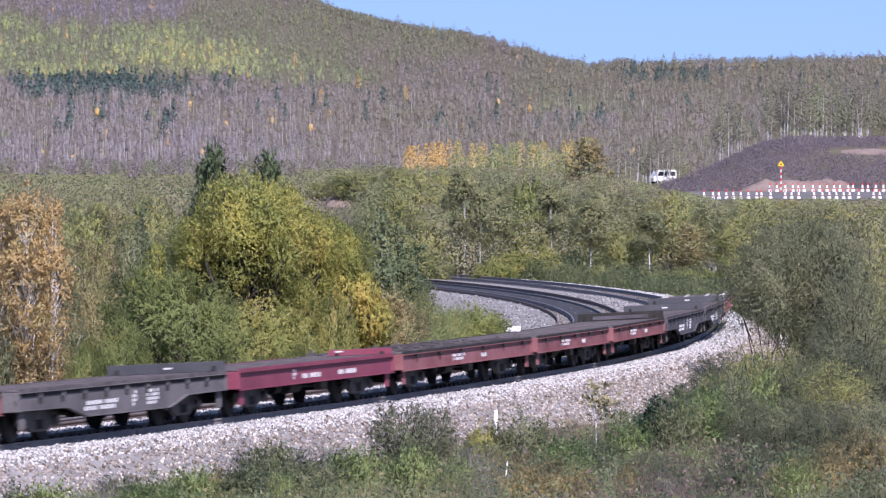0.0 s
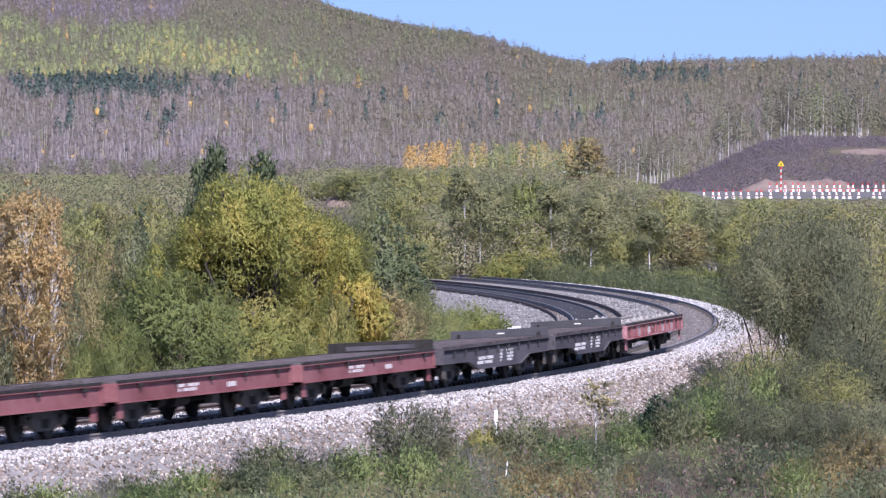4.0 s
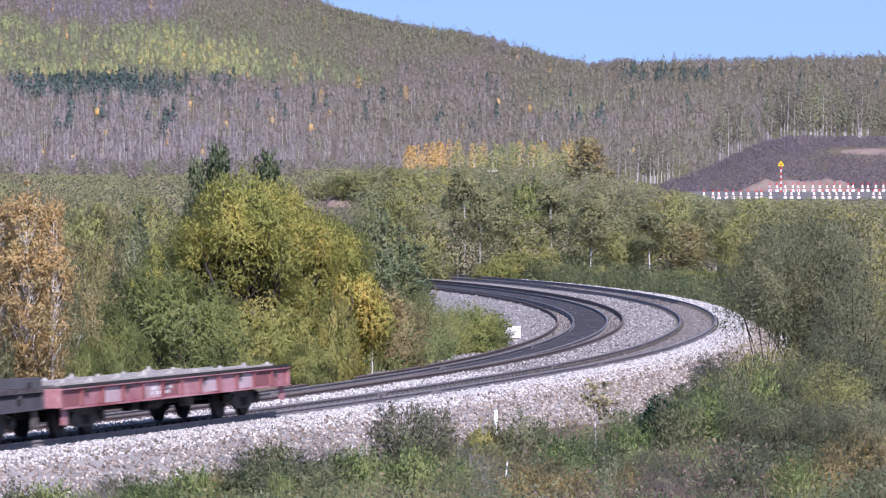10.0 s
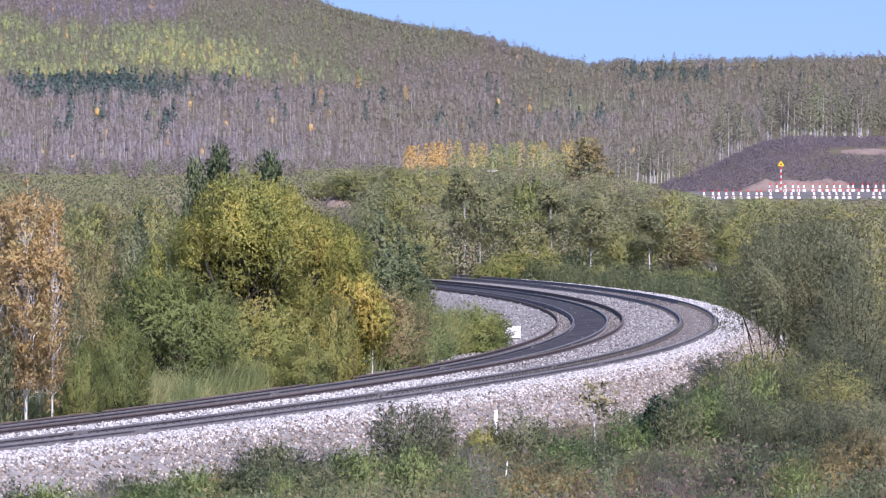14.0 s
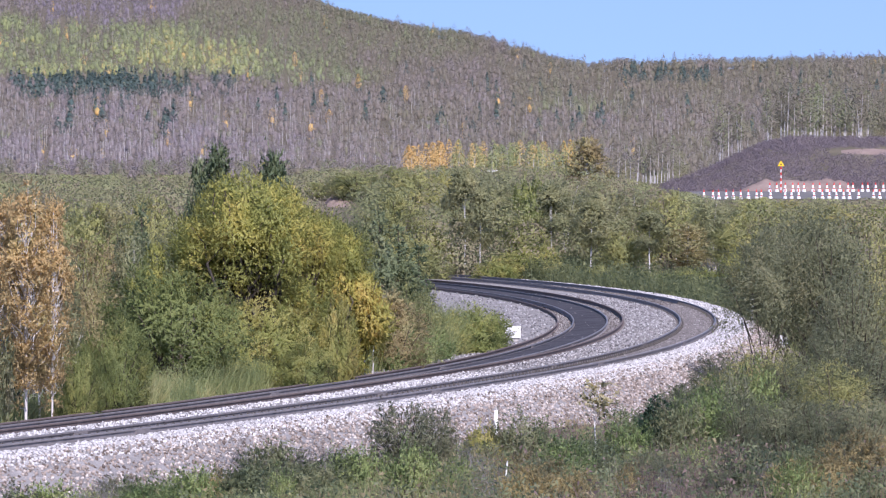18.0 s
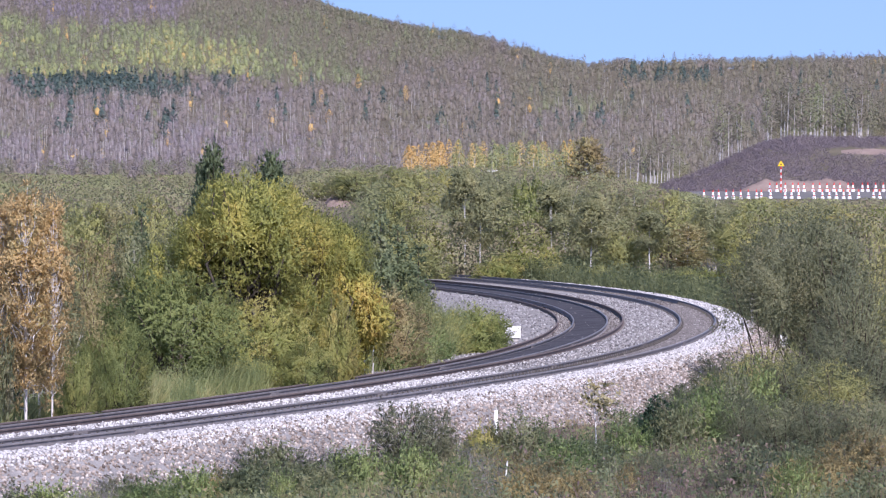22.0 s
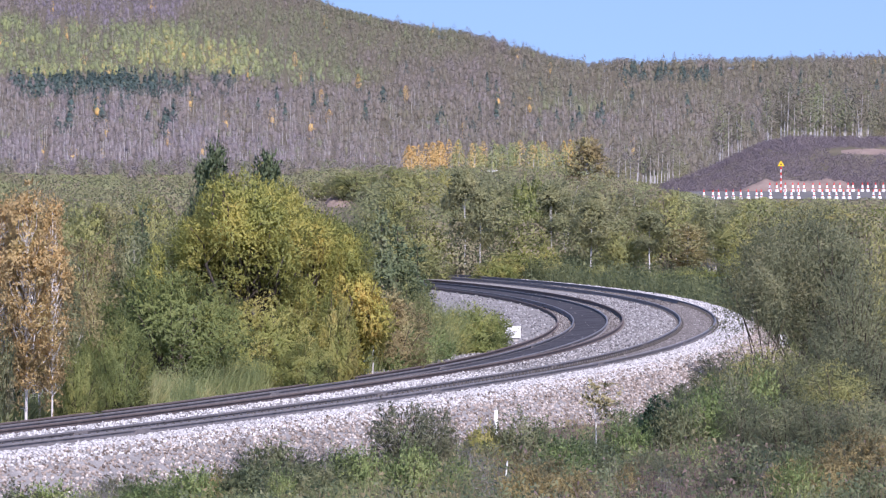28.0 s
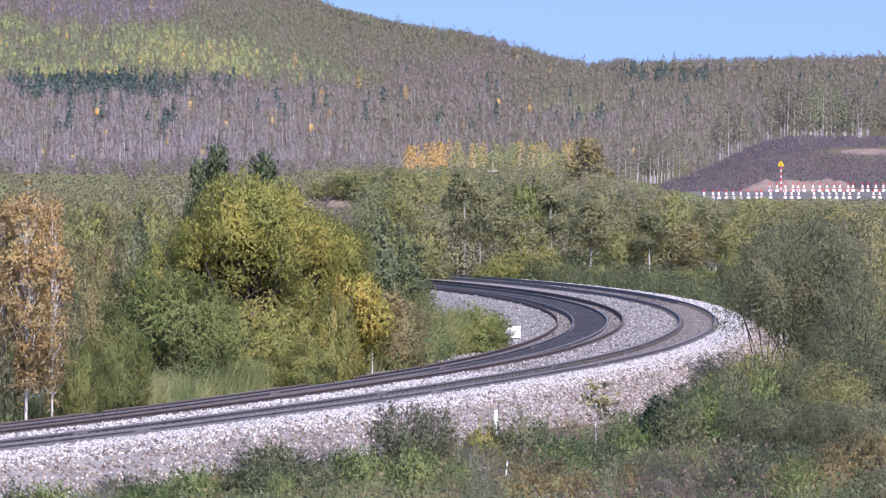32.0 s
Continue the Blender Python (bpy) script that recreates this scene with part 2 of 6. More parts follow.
def raw_mesh(name, verts, faces_n, material, attr=None, normals=None):
    """A mesh of separate faces with faces_n corners each, from an (n, 3) array."""
    verts = np.ascontiguousarray(verts, np.float32)
    nv = len(verts)
    nf = nv // faces_n
    me = bpy.data.meshes.new(name)
    me.vertices.add(nv)
    me.vertices.foreach_set("co", verts.ravel())
    me.loops.add(nv)
    me.loops.foreach_set("vertex_index", np.arange(nv, dtype=np.int32))
    me.polygons.add(nf)
    me.polygons.foreach_set("loop_start", np.arange(nf, dtype=np.int32) * faces_n)
    me.update(calc_edges=True)
    if attr is not None:
        a = me.attributes.new("tint", "FLOAT", "POINT")
        a.data.foreach_set("value", np.ascontiguousarray(attr, np.float32))
    if normals is not None:
        me.normals_split_custom_set_from_vertices(np.ascontiguousarray(normals, np.float32))
    me.materials.append(M[material])
    return me


def indexed(name, verts, faces, material, shade=False):
    me = bpy.data.meshes.new(name)
    me.from_pydata([tuple(v) for v in verts], [], [tuple(int(i) for i in f) for f in faces])
    me.update()
    if shade:
        me.polygons.foreach_set("use_smooth", np.ones(len(me.polygons), dtype=bool))
    me.materials.append(M[material])
    return me


def box(bm, x0, x1, y0, y1, z0, z1):
    v = [bm.verts.new(p) for p in ((x0, y0, z0), (x1, y0, z0), (x1, y1, z0), (x0, y1, z0), (x0, y0, z1), (x1, y0, z1), (x1, y1, z1), (x0, y1, z1))]
    for f in ((3, 2, 1, 0), (4, 5, 6, 7), (0, 1, 5, 4), (1, 2, 6, 5), (2, 3, 7, 6), (3, 0, 4, 7)):
        bm.faces.new([v[i] for i in f])
    return v


def bevel(bm, w):
    bmesh.ops.bevel(bm, geom=bm.edges[:], offset=w, segments=1, affect="EDGES")


def cyl(bm, p, axis, r0, r1, length, sides=10):
    """A capped cone from p along axis."""
    a = Vector(axis).normalized()
    m = Matrix.Translation(Vector(p) + a * length / 2) @ a.to_track_quat("Z", "Y").to_matrix().to_4x4()
    bmesh.ops.create_cone(bm, cap_ends=True, segments=sides, radius1=r0, radius2=r1, depth=length, matrix=m)


def sweep(name, profile, th0, th1, step, material, zfun=None, closed=True):
    """A profile of (radius, z) carried along the curve of the line."""
    n = max(2, int(abs(th1 - th0) * RC / step))
    ths = np.linspace(th0, th1, n + 1)
    k = len(profile)
    verts, faces = [], []
    for th in ths:
        c, s = math.cos(th), math.sin(th)
        for r, z in profile:
            verts.append((CX + r * c, CY + r * s, float(rise(th)) + (z if zfun is None else zfun(th, z))))
    for i in range(n):
        for j in range(k if closed else k - 1):
            a, b = i * k + j, i * k + (j + 1) % k
            faces.append((a, a + k, b + k, b))
    return indexed(name, verts, faces, material)


# ---- ground ----
def build_ground():
    xs = np.concatenate([-np.geomspace(4600, 330, 26), np.linspace(-320, 320, 140), np.geomspace(330, 4600, 26)])
    ys = np.concatenate([-np.geomspace(4200, 60, 16), np.linspace(-50, 420, 190), np.linspace(423, 700, 70), np.linspace(708, 1200, 50), np.linspace(1220, 4800, 80)])
    gx, gy = np.meshgrid(xs, ys)
    gz = ground_z(gx, gy)
    verts = np.stack([gx, gy, gz], -1).reshape(-1, 3)
    nx, ny = len(xs), len(ys)
    i = np.arange(nx * ny).reshape(ny, nx)
    f = np.stack([i[:-1, :-1], i[:-1, 1:], i[1:, 1:], i[1:, :-1]], -1).reshape(-1, 4)
    me = indexed("ground", verts, f, "ground", shade=True)
    tagged(new("ground", me), "valley floor and wooded hillsides under dry autumn litter", "ground", kind="structure")


build_ground()

TH0, TH1 = -1.25, 0.95


def rail_profile(r, z, side=1):
    """Section of a rail with its head top at z."""
    return [(r + side * p, z + q) for p, q in ((-0.036, -0.008), (-0.028, 0.0), (0.028, 0.0), (0.036, -0.008), (0.036, -0.04), (0.009, -0.052), (0.009, -0.145), (0.07, -0.162), (0.07, -0.176), (-0.07, -0.176), (-0.07, -0.162), (-0.009, -0.145), (-0.009, -0.052), (-0.036, -0.04))]


def build_tracks():
    # bed: one broad ballast body under both tracks
    prof = [(R + 6.6, -2.6), (R + 4.3, -0.95), (R + 2.75, -0.06), (R + 1.75, -0.07), (R + 1.62, -0.1), (R + 1.42, -0.17), (R + 0.1, -0.25), (R - 0.2, -0.2), (R - 1.4, -0.14), (R - 2.2, -0.19), (R - 2.6, -0.27), (R - 3.2, -0.4), (R - 4.7, -0.48), (R - 5.3, -0.44), (R - 5.6, -0.42), (R - 6.6, -0.44), (R - 9.0, -0.66), (R - 17.0, -0.82), (R - 17.0, -2.6)]
    me = sweep("ballast_bed", prof, TH0, TH1, 2.0, "ballast")
    tagged(new("ballast_bed", me), "pale crushed-stone ballast bed under two curved tracks", "ballast", kind="structure")
    me = sweep("crib_ballast", [(R + 1.40, -0.155), (R + 0.75, -0.19), (R + 0.1, -0.225), (R + 0.1, -0.4), (R + 1.40, -0.4)], TH0, TH1, 2.0, "crib")
    tagged(new("crib_ballast", me), "brownish ballast between the rails of the outer track", "ballast", kind="structure")
    me = sweep("dark_ballast", [(R - 3.25, -0.28), (R - 4.62, -0.353), (R - 4.62, -0.55), (R - 3.25, -0.5)], -0.215, TH1, 2.0, "fouled", zfun=lambda th, z: z - 0.05 * (1 - float(smooth(-0.205, -0.14, th))))
    tagged(new("dark_ballast", me), "dark fouled fine ballast packed between the inner rails", "ballast", kind="structure")
    me = sweep("inner_crib", [(R - 3.25, -0.35), (R - 4.62, -0.425), (R - 4.62, -0.6), (R - 3.25, -0.55)], TH0, -0.217, 2.0, "crib")
    tagged(new("inner_crib", me), "dusty brown-grey ballast between the inner rails", "ballast", kind="structure")
    for name, lab, rr in (("outer_track", "curved outer railway track on concrete sleepers", ((R, 0.0), (R + 1.5, CANT))), ("inner_track", "curved inner railway track on concrete sleepers", ((R - 4.69, IN_Z - CANT), (R - 3.19, IN_Z)))):
        track = TRACKS[name] = tagged(new(name), lab, "railway track", kind="structure")
        for r, z in rr:
            me = sweep("rail", rail_profile(r, z), TH0, TH1, 1.5, "rail")
            me.materials.append(M["rail_top"])
            for i, p in enumerate(me.polygons):
                if i % 14 in (0, 1, 2):
                    p.material_index = 1
            rl = new("rail", me)
            rl.parent = track
            for k in range(-1, 7):           # joint bars every 25 m
                th = -0.2955 + k * 25.0 / R + (0.0 if name == "outer_track" else 0.014)
                bm = bmesh.new()
                for side in (-1, 1):
                    box(bm, side * 0.026 - 0.018, side * 0.026 + 0.018, -0.45, 0.45, -0.15, -0.045)
                fp = part("joint_bar", bm, "rail", rl)
                fp.matrix_basis = Matrix.Translation(on_arc(r, th, z + float(rise(th)))) @ pose(0, 0, 0, 0, 0, math.degrees(th))
    for rr, zr in ((R - 2.5, -0.07), (R - 5.4, -0.27)):
        me = sweep("spare_rail", rail_profile(rr, zr), TH0, TH1, 1.5, "rust")
        tagged(new("spare_rail", me), "rusty spare rail lying beside the inner track", "rail", "spare rails")


TRACKS = {}
build_tracks()


# ---- plants ----
def leaf_tris(rng, pos, size, up=0.3, out=None, axis=None, slim=0.6):
    """Pointed leaves at pos, turned at random, more or less facing outwards and up; axis: the way of their shoot."""
    n = len(pos)
    nrm = rng.normal(size=(n, 3)) * 0.5
    nrm[:, 2] += up
    if out is not None:
        nrm += out * 1.1
    a = rng.normal(size=(n, 3)) if axis is None else axis + rng.normal(size=(n, 3)) * 0.45
    a /= np.linalg.norm(a, axis=1, keepdims=True) + 1e-9
    b = np.cross(nrm, a)
    b /= np.linalg.norm(b, axis=1, keepdims=True) + 1e-9
    s = size * rng.uniform(0.7, 1.5, (n, 1))
    a, b = a * s, b * s * slim
    return np.stack([pos - a * 0.8 - b, pos + a * 1.3, pos - a * 0.8 + b], 1).reshape(-1, 3)


def lobes_of(rng, n, cz, rxy, rz, r0, r1, low=-1.0, lump=0.25):
    """Centres and radii of the clumps of a crown in an uneven ellipsoid."""
    out = []
    for _ in range(n):
        v = rng.normal(size=3)
        v /= np.linalg.norm(v)
        if v[2] < low:
            v[2] = -v[2] * 0.3
        k = rng.uniform(0.45, 1.0) ** 0.6 * (1 + rng.uniform(-lump, lump) * 0.5)
        r = rng.uniform(r0, r1)
        if rng.uniform() < 0.14:             # a stray bough
            k, r = k * 1.22, r * 0.6
        out.append((v[0] * rxy * k, v[1] * rxy * k, cz + v[2] * rz * k, r))
    return np.array(out)


def crown_mesh(rng, lobes, leaves, size, material, name="crown", shell=0.55, up=0.3, spray=9, rise=0.25):
    """Leaves in short sprays over the clumps of a crown."""
    ns = leaves // spray
    w = lobes[:, 3] ** 2
    cnt = rng.multinomial(ns, w / w.sum())
    idx = np.repeat(np.arange(len(lobes)), cnt)
    v = rng.normal(size=(len(idx), 3))
    v /= np.linalg.norm(v, axis=1, keepdims=True)
    rad = (shell + (1 - shell) * rng.uniform(0, 1, (len(idx), 1))) * rng.normal(1.0, 0.15, (len(idx), 1))
    off = v * rad * lobes[idx, 3:4]
    off[:, 2] *= 0.85
    start = lobes[idx, :3] + off
    way = v * 0.8 + rng.normal(size=v.shape) * 0.45
    way[:, 2] += rise
    way /= np.linalg.norm(way, axis=1, keepdims=True)
    length = size * rng.uniform(3.5, 8.0, (len(idx), 1))
    t = np.tile(np.linspace(0, 1, spray), len(idx))[:, None]
    k = np.repeat(np.arange(len(idx)), spray)
    pos = start[k] + way[k] * length[k] * t + rng.normal(size=(len(k), 3)) * size * 0.5
    pos[:, 2] -= size * 1.2 * t[:, 0] ** 2
    pos[:, 2] = np.maximum(pos[:, 2], 0.04)
    mid = lobes[:, :3].mean(0)
    rim = lobes[idx, :3] - mid
    rim /= np.linalg.norm(rim, axis=1, keepdims=True) + 1e-9
    bend = (v * 0.8 + rim * 0.55)[k] + rng.normal(size=(len(k), 3)) * 0.45
    bend[:, 2] += 0.25
    bend /= np.linalg.norm(bend, axis=1, keepdims=True)
    return raw_mesh(name, leaf_tris(rng, pos, size, up, v[k], way[k]), 3, material, normals=np.repeat(bend, 3, 0))


def tubes(name, paths, material, sides=6):
    """Tapered limbs: each path is a list of (x, y, z, radius)."""
    verts, faces = [], []
    for path in paths:
        base = len(verts)
        for i, (x, y, z, r) in enumerate(path):
            p = Vector((x, y, z))
            q = Vector(path[min(i + 1, len(path) - 1)][:3])
            o = Vector(path[max(i - 1, 0)][:3])
            t = (q - o).normalized() if (q - o).length > 1e-6 else Vector((0, 0, 1))
            u = t.orthogonal().normalized()
            w = t.cross(u)
            for k in range(sides):
                a = 2 * math.pi * k / sides
                verts.append(p + (u * math.cos(a) + w * math.sin(a)) * r)
        for i in range(len(path) - 1):
            for k in range(sides):
                k2 = (k + 1) % sides
                faces.append((base + i * sides + k, base + i * sides + k2, base + (i + 1) * sides + k2, base + (i + 1) * sides + k))
    return indexed(name, verts, faces, material, shade=True)


def limb(rng, p, q, r0, r1, n=4, wob=0.06):
    p, q = np.array(p, float), np.array(q, float)
    ln = np.linalg.norm(q - p)
    out = []
    for i in range(n + 1):
        t = i / n
        c = p + (q - p) * t + rng.normal(size=3) * wob * ln * (0 < i < n)
        out.append((*c, r0 + (r1 - r0) * t))
    return out


def fan_crown(rng, h, w, stems, shown, leaves, size, material, base=0.4, low=-0.4, spread=0.045, reach=0.55, spray=9, thin=1.0, ruffle=0.2):
    """A willow-like bush: stems fan out from the root to an uneven dome and carry short leafy sprays."""
    v = rng.normal(size=(stems, 3))
    v /= np.linalg.norm(v, axis=1, keepdims=True)
    v[:, 2] = np.where(v[:, 2] < low, -v[:, 2] * 0.6, v[:, 2])
    v /= np.linalg.norm(v, axis=1, keepdims=True)
    shift = rng.uniform(0, 50)
    bumps = np.array([noise.noise((a * 1.7 + shift, b * 1.7, c * 1.7)) for a, b, c in v])
    small = np.array([noise.noise((a * 4 + shift, b * 4, c * 4 + 9)) for a, b, c in v])
    k = (0.84 + 0.2 * bumps + 0.1 * small + rng.uniform(-0.08, 0.05, stems))[:, None]
    mid, rad = np.array((0, 0, h * base)), np.array((w / 2, w / 2, h * (1 - base)))
    rad2 = np.where(v[:, 2:3] < 0, np.array((w / 2, w / 2, h * base * 0.9)), rad)
    end = mid + v * rad2 * k * 1.12
    root = rng.normal(size=(stems, 3)) * np.array((0.05 * w, 0.05 * w, 0.0))
    ctrl = end * np.array((0.4, 0.4, 0.66)) + rng.normal(size=(stems, 3)) * 0.03 * w
    paths = []
    for i in range(shown):
        pts = []
        for t in (0.0, 0.25, 0.5, 0.75, 0.97):
            p = root[i] * (1 - t) ** 2 + ctrl[i] * 2 * t * (1 - t) + end[i] * t * t
            pts.append((*p, h * thin * (0.011 * (1 - t) + 0.0018)))
        paths.append(pts)
    ns = leaves // spray
    idx = rng.integers(0, stems, ns)
    t = (1 - reach * rng.uniform(0, 1, ns) ** 1.5)[:, None]
    pos = root[idx] * (1 - t) ** 2 + ctrl[idx] * 2 * t * (1 - t) + end[idx] * t * t
    way = (ctrl - root)[idx] * (1 - t) + (end - ctrl)[idx] * t
    way /= np.linalg.norm(way, axis=1, keepdims=True) + 1e-9
    way = way + rng.normal(size=way.shape) * 1.1
    way /= np.linalg.norm(way, axis=1, keepdims=True)
    pos = pos + rng.normal(size=pos.shape) * spread * w * (0.5 + 1.2 * (1 - t))
    length = size * rng.uniform(4.0, 9.5, (ns, 1))
    u = np.tile(np.linspace(0, 1, spray), ns)[:, None]
    q = np.repeat(np.arange(ns), spray)
    p = pos[q] + way[q] * length[q] * u + rng.normal(size=(len(q), 3)) * size * 0.55
    p[:, 2] -= size * 1.5 * u[:, 0] ** 2
    p[:, 2] = np.maximum(p[:, 2], 0.04)
    out = (p - mid) / rad ** 2
    out /= np.linalg.norm(out, axis=1, keepdims=True) + 1e-9
    bend = out + rng.normal(size=p.shape) * ruffle + np.array((0, 0, 0.25))
    bend /= np.linalg.norm(bend, axis=1, keepdims=True)
    return paths, raw_mesh("crown", leaf_tris(rng, p, size, 0.3, out, way[q], 0.5), 3, material, normals=np.repeat(bend, 3, 0))


KINDS = {}


def plant(kind, seed, name, label, category, leaves, leaf, material, bark, h=5.0, w=4.0, style="dome", stems=3, lobes=30, shell=0.5, bare=0.25, girth=0.0075, spread=0.05, low=-0.4, ruffle=0.3):
    """A model plant of height h and width w, kept out of the scene until it is placed."""
    rng = np.random.default_rng(seed)
    root = bpy.data.objects.new(name, None)
    paths = []
    leafage = None
    if style == "fan":
        paths, leafage = fan_crown(rng, h, w, lobes, stems, leaves, leaf, material, base=bare, low=low, spread=spread, reach=shell, thin=girth / 0.0075, ruffle=ruffle)
    elif style == "dome":            # many-stemmed willow or bush, leafy to the ground
        lb = lobes_of(rng, lobes, h * 0.46, w * 0.41, h * 0.38, min(w, h) * 0.13, min(w, h) * 0.24, low=-0.9)
        for i in range(stems):
            a = rng.uniform(0, 6.28)
            k = rng.uniform(0.15, 0.4)
            top = (math.cos(a) * w * k, math.sin(a) * w * k, h * rng.uniform(0.55, 0.8))
            paths.append(limb(rng, (math.cos(a) * 0.05 * w, math.sin(a) * 0.05 * w, -0.1), top, 0.02 * h, 0.004 * h, 5))
        for l in lb[::3]:
            paths.append(limb(rng, (l[0] * 0.35, l[1] * 0.35, l[2] * 0.45), l[:3], 0.008 * h, 0.003 * h, 3))
    elif style == "umbrella":      # old willow: a wide crown over crooked dark boughs
        lb = lobes_of(rng, lobes, h * 0.62, w * 0.4, h * 0.3, h * 0.06, h * 0.13, low=-0.65)
        for i in range(stems):
            a = i * 6.28 / stems + rng.uniform(-0.3, 0.3)
            k = rng.uniform(0.15, 0.36)
            paths.append(limb(rng, (math.cos(a) * 0.04 * w, math.sin(a) * 0.04 * w, -0.1), (math.cos(a) * w * k, math.sin(a) * w * k, h * rng.uniform(0.6, 0.75)), 0.015 * h, 0.006 * h, 6, 0.09))
        for l in lb:
            paths.append(limb(rng, (l[0] * 0.45, l[1] * 0.45, l[2] * 0.62), l[:3], 0.008 * h, 0.003 * h, 4, 0.08))
    elif style == "tree":          # one trunk, crown from a bare stem up
        lb = lobes_of(rng, lobes, h * (bare + 1) / 2, w * 0.36, h * (1 - bare) * 0.44, w * 0.11, w * 0.24)
        taper = np.interp(lb[:, 2], [h * bare, h * (0.3 + bare / 2), h * 0.8, h], [0.8, 1.1, 0.75, 0.15])
        lb[:, 0] *= taper
        lb[:, 1] *= taper
        lean = rng.normal(size=2) * 0.03 * h
        paths.append(limb(rng, (0, 0, -0.1), (lean[0], lean[1], h * 0.86), girth * h, 0.0016 * h, 7, 0.0012))
        for l in lb:
            z0 = min(l[2] * rng.uniform(0.72, 0.9), 0.84 * h)
            k0 = (z0 + 0.1) / (0.86 * h + 0.1)
            paths.append(limb(rng, (lean[0] * k0, lean[1] * k0, z0), l[:3], 0.0022 * h, 0.0009 * h, 3))
    elif style == "cone":          # conifer or poplar spire
        zz = rng.uniform(0.08, 0.98, lobes) * h
        rr = (1 - zz / h) ** 0.8 * w * 0.42 + 0.02 * w
        aa = rng.uniform(0, 6.28, lobes)
        lb = np.stack([np.cos(aa) * rr * 0.75, np.sin(aa) * rr * 0.75, zz, np.maximum(rr * 0.55, 0.05 * w)], 1)
        paths.append(limb(rng, (0, 0, -0.1), (0, 0, h * 0.98), 0.018 * h, 0.002 * h, 5, 0.004))
    trunk = bpy.data.objects.new("trunk", tubes("trunk", paths, bark))
    crown = bpy.data.objects.new("crown", leafage or crown_mesh(rng, lb, leaves, leaf, material, shell=shell))
    KINDS.setdefault(kind, []).append((root, trunk, crown, h, w, label, category))


COUNT = {}
SWAYING = []
# degrees by which the wind rocks a plant
WIND = {"greenaspen": 1.2, "poplar": 0.5, "sapling": 0.9, "willow_crown": 0.3, "willow_yellow": 0.35, "orange": 0.35, "willow_tall": 0.35, "willow_grey": 0.25}


def grow(kind, mrad, dist, top, width, turn=None, label=""):
    """Plant one of a kind on the ground at a bearing and distance, its tip at height top, its crown width across."""
    models = KINDS[kind]
    n = COUNT[kind] = COUNT.get(kind, 0) + 1
    root, trunk, crown, h, w, lab, cat = models[n % len(models)]
    x, y, z = spot(mrad, dist)
    z -= 0.05
    a = turn if turn is not None else n * 2.399
    s, sz = width / w, max(0.3, top - z) / h
    ob = new(root.name)
    ob.matrix_basis = Matrix.LocRotScale((x, y, z), Euler((0, 0, a)), (s, s, sz))
    if kind in WIND:
        SWAYING.append((ob, Vector((x, y, z)), a, WIND[kind]))
    tagged(ob, label or lab, cat, cat + " by the line")
    for o in (trunk, crown):
        c = new(o.name, o.data)
        c.parent = ob
    return ob


plant("willow_crown", 41, "willow_tree", "old willow tree with wide yellow crown and dark boughs", "tree", 110000, 0.026, "willow_yellow", "bark", 6.0, 5.0, "umbrella", 7, 90, 0.7)
plant("redweed", 42, "bush", "dry reddish-purple weeds in a clump", "bush", 8000, 0.015, "redgrass", "bark", 1.6, 1.8, "fan", 40, 90, 0.8, 0.35, 0.004, 0.07, -0.4, ruffle=0.5)
plant("greyweed", 43, "bush", "dry grey stalks of withered weeds", "bush", 6500, 0.015, "greyweed", "bark_grey", 1.6, 1.8, "fan", 60, 90, 0.8, 0.35, 0.004, 0.07, -0.4, ruffle=0.5)
plant("lime", 44, "bush", "bright yellow-green bush at the edge of the wood", "bush", 14000, 0.048, "willow_lime", "bark", 3.0, 3.6, "fan", 10, 80, 0.6, 0.4, 0.0075, ruffle=0.5)
plant("willow_yellow", 12, "willow_tree", "broad willow tree turning yellow beside the track", "tree", 50000, 0.031, "willow_yellow", "bark", 4.5, 3.0, "dome", 5, 20, 0.78)
plant("willow_green", 13, "willow_bush", "dense green feathery willow bush beside the track", "bush", 64000, 0.025, "willow_green", "bark", 3.6, 4.5, "fan", 30, 170, 0.55, 0.48, 0.0075, 0.05, -0.6)
plant("willow_green", 14, "willow_bush", "dense green feathery willow bush beside the track", "bush", 42000, 0.025, "willow_green", "bark", 3.0, 3.6, "fan", 22, 120, 0.55, 0.46, 0.0075, 0.05, -0.6)
plant("willow_lime", 33, "willow_bush", "yellow-green feathery willow bush beside the track", "bush", 48000, 0.025, "willow_lime", "bark", 3.0, 3.6, "fan", 20, 130, 0.55, 0.46, 0.0075, 0.05, -0.6)
plant("willow_grey", 15, "willow_tree", "grey-green willow tree on the embankment foot", "tree", 46000, 0.029, "willow_grey", "bark", 6.0, 4.6, "fan", 40, 170, 0.6, 0.42, 0.006, 0.085, -0.4, ruffle=0.5)
plant("willow_grey", 16, "willow_tree", "grey-green willow tree on the embankment foot", "tree", 38000, 0.028, "willow_grey", "bark", 5.0, 4.0, "fan", 34, 150, 0.6, 0.42, 0.006, 0.085, -0.4, ruffle=0.5)
plant("olive", 17, "willow_bush", "olive willow bush fading to autumn yellow", "bush", 16000, 0.052, "olive", "bark", 5.0, 4.6, "fan", 12, 90, 0.6, 0.4, 0.0075, ruffle=0.4)
plant("olive", 18, "willow_bush", "olive willow bush fading to autumn yellow", "bush", 16000, 0.052, "olive", "bark", 4.4, 3.8, "fan", 12, 90, 0.6, 0.4, 0.0075, ruffle=0.4)
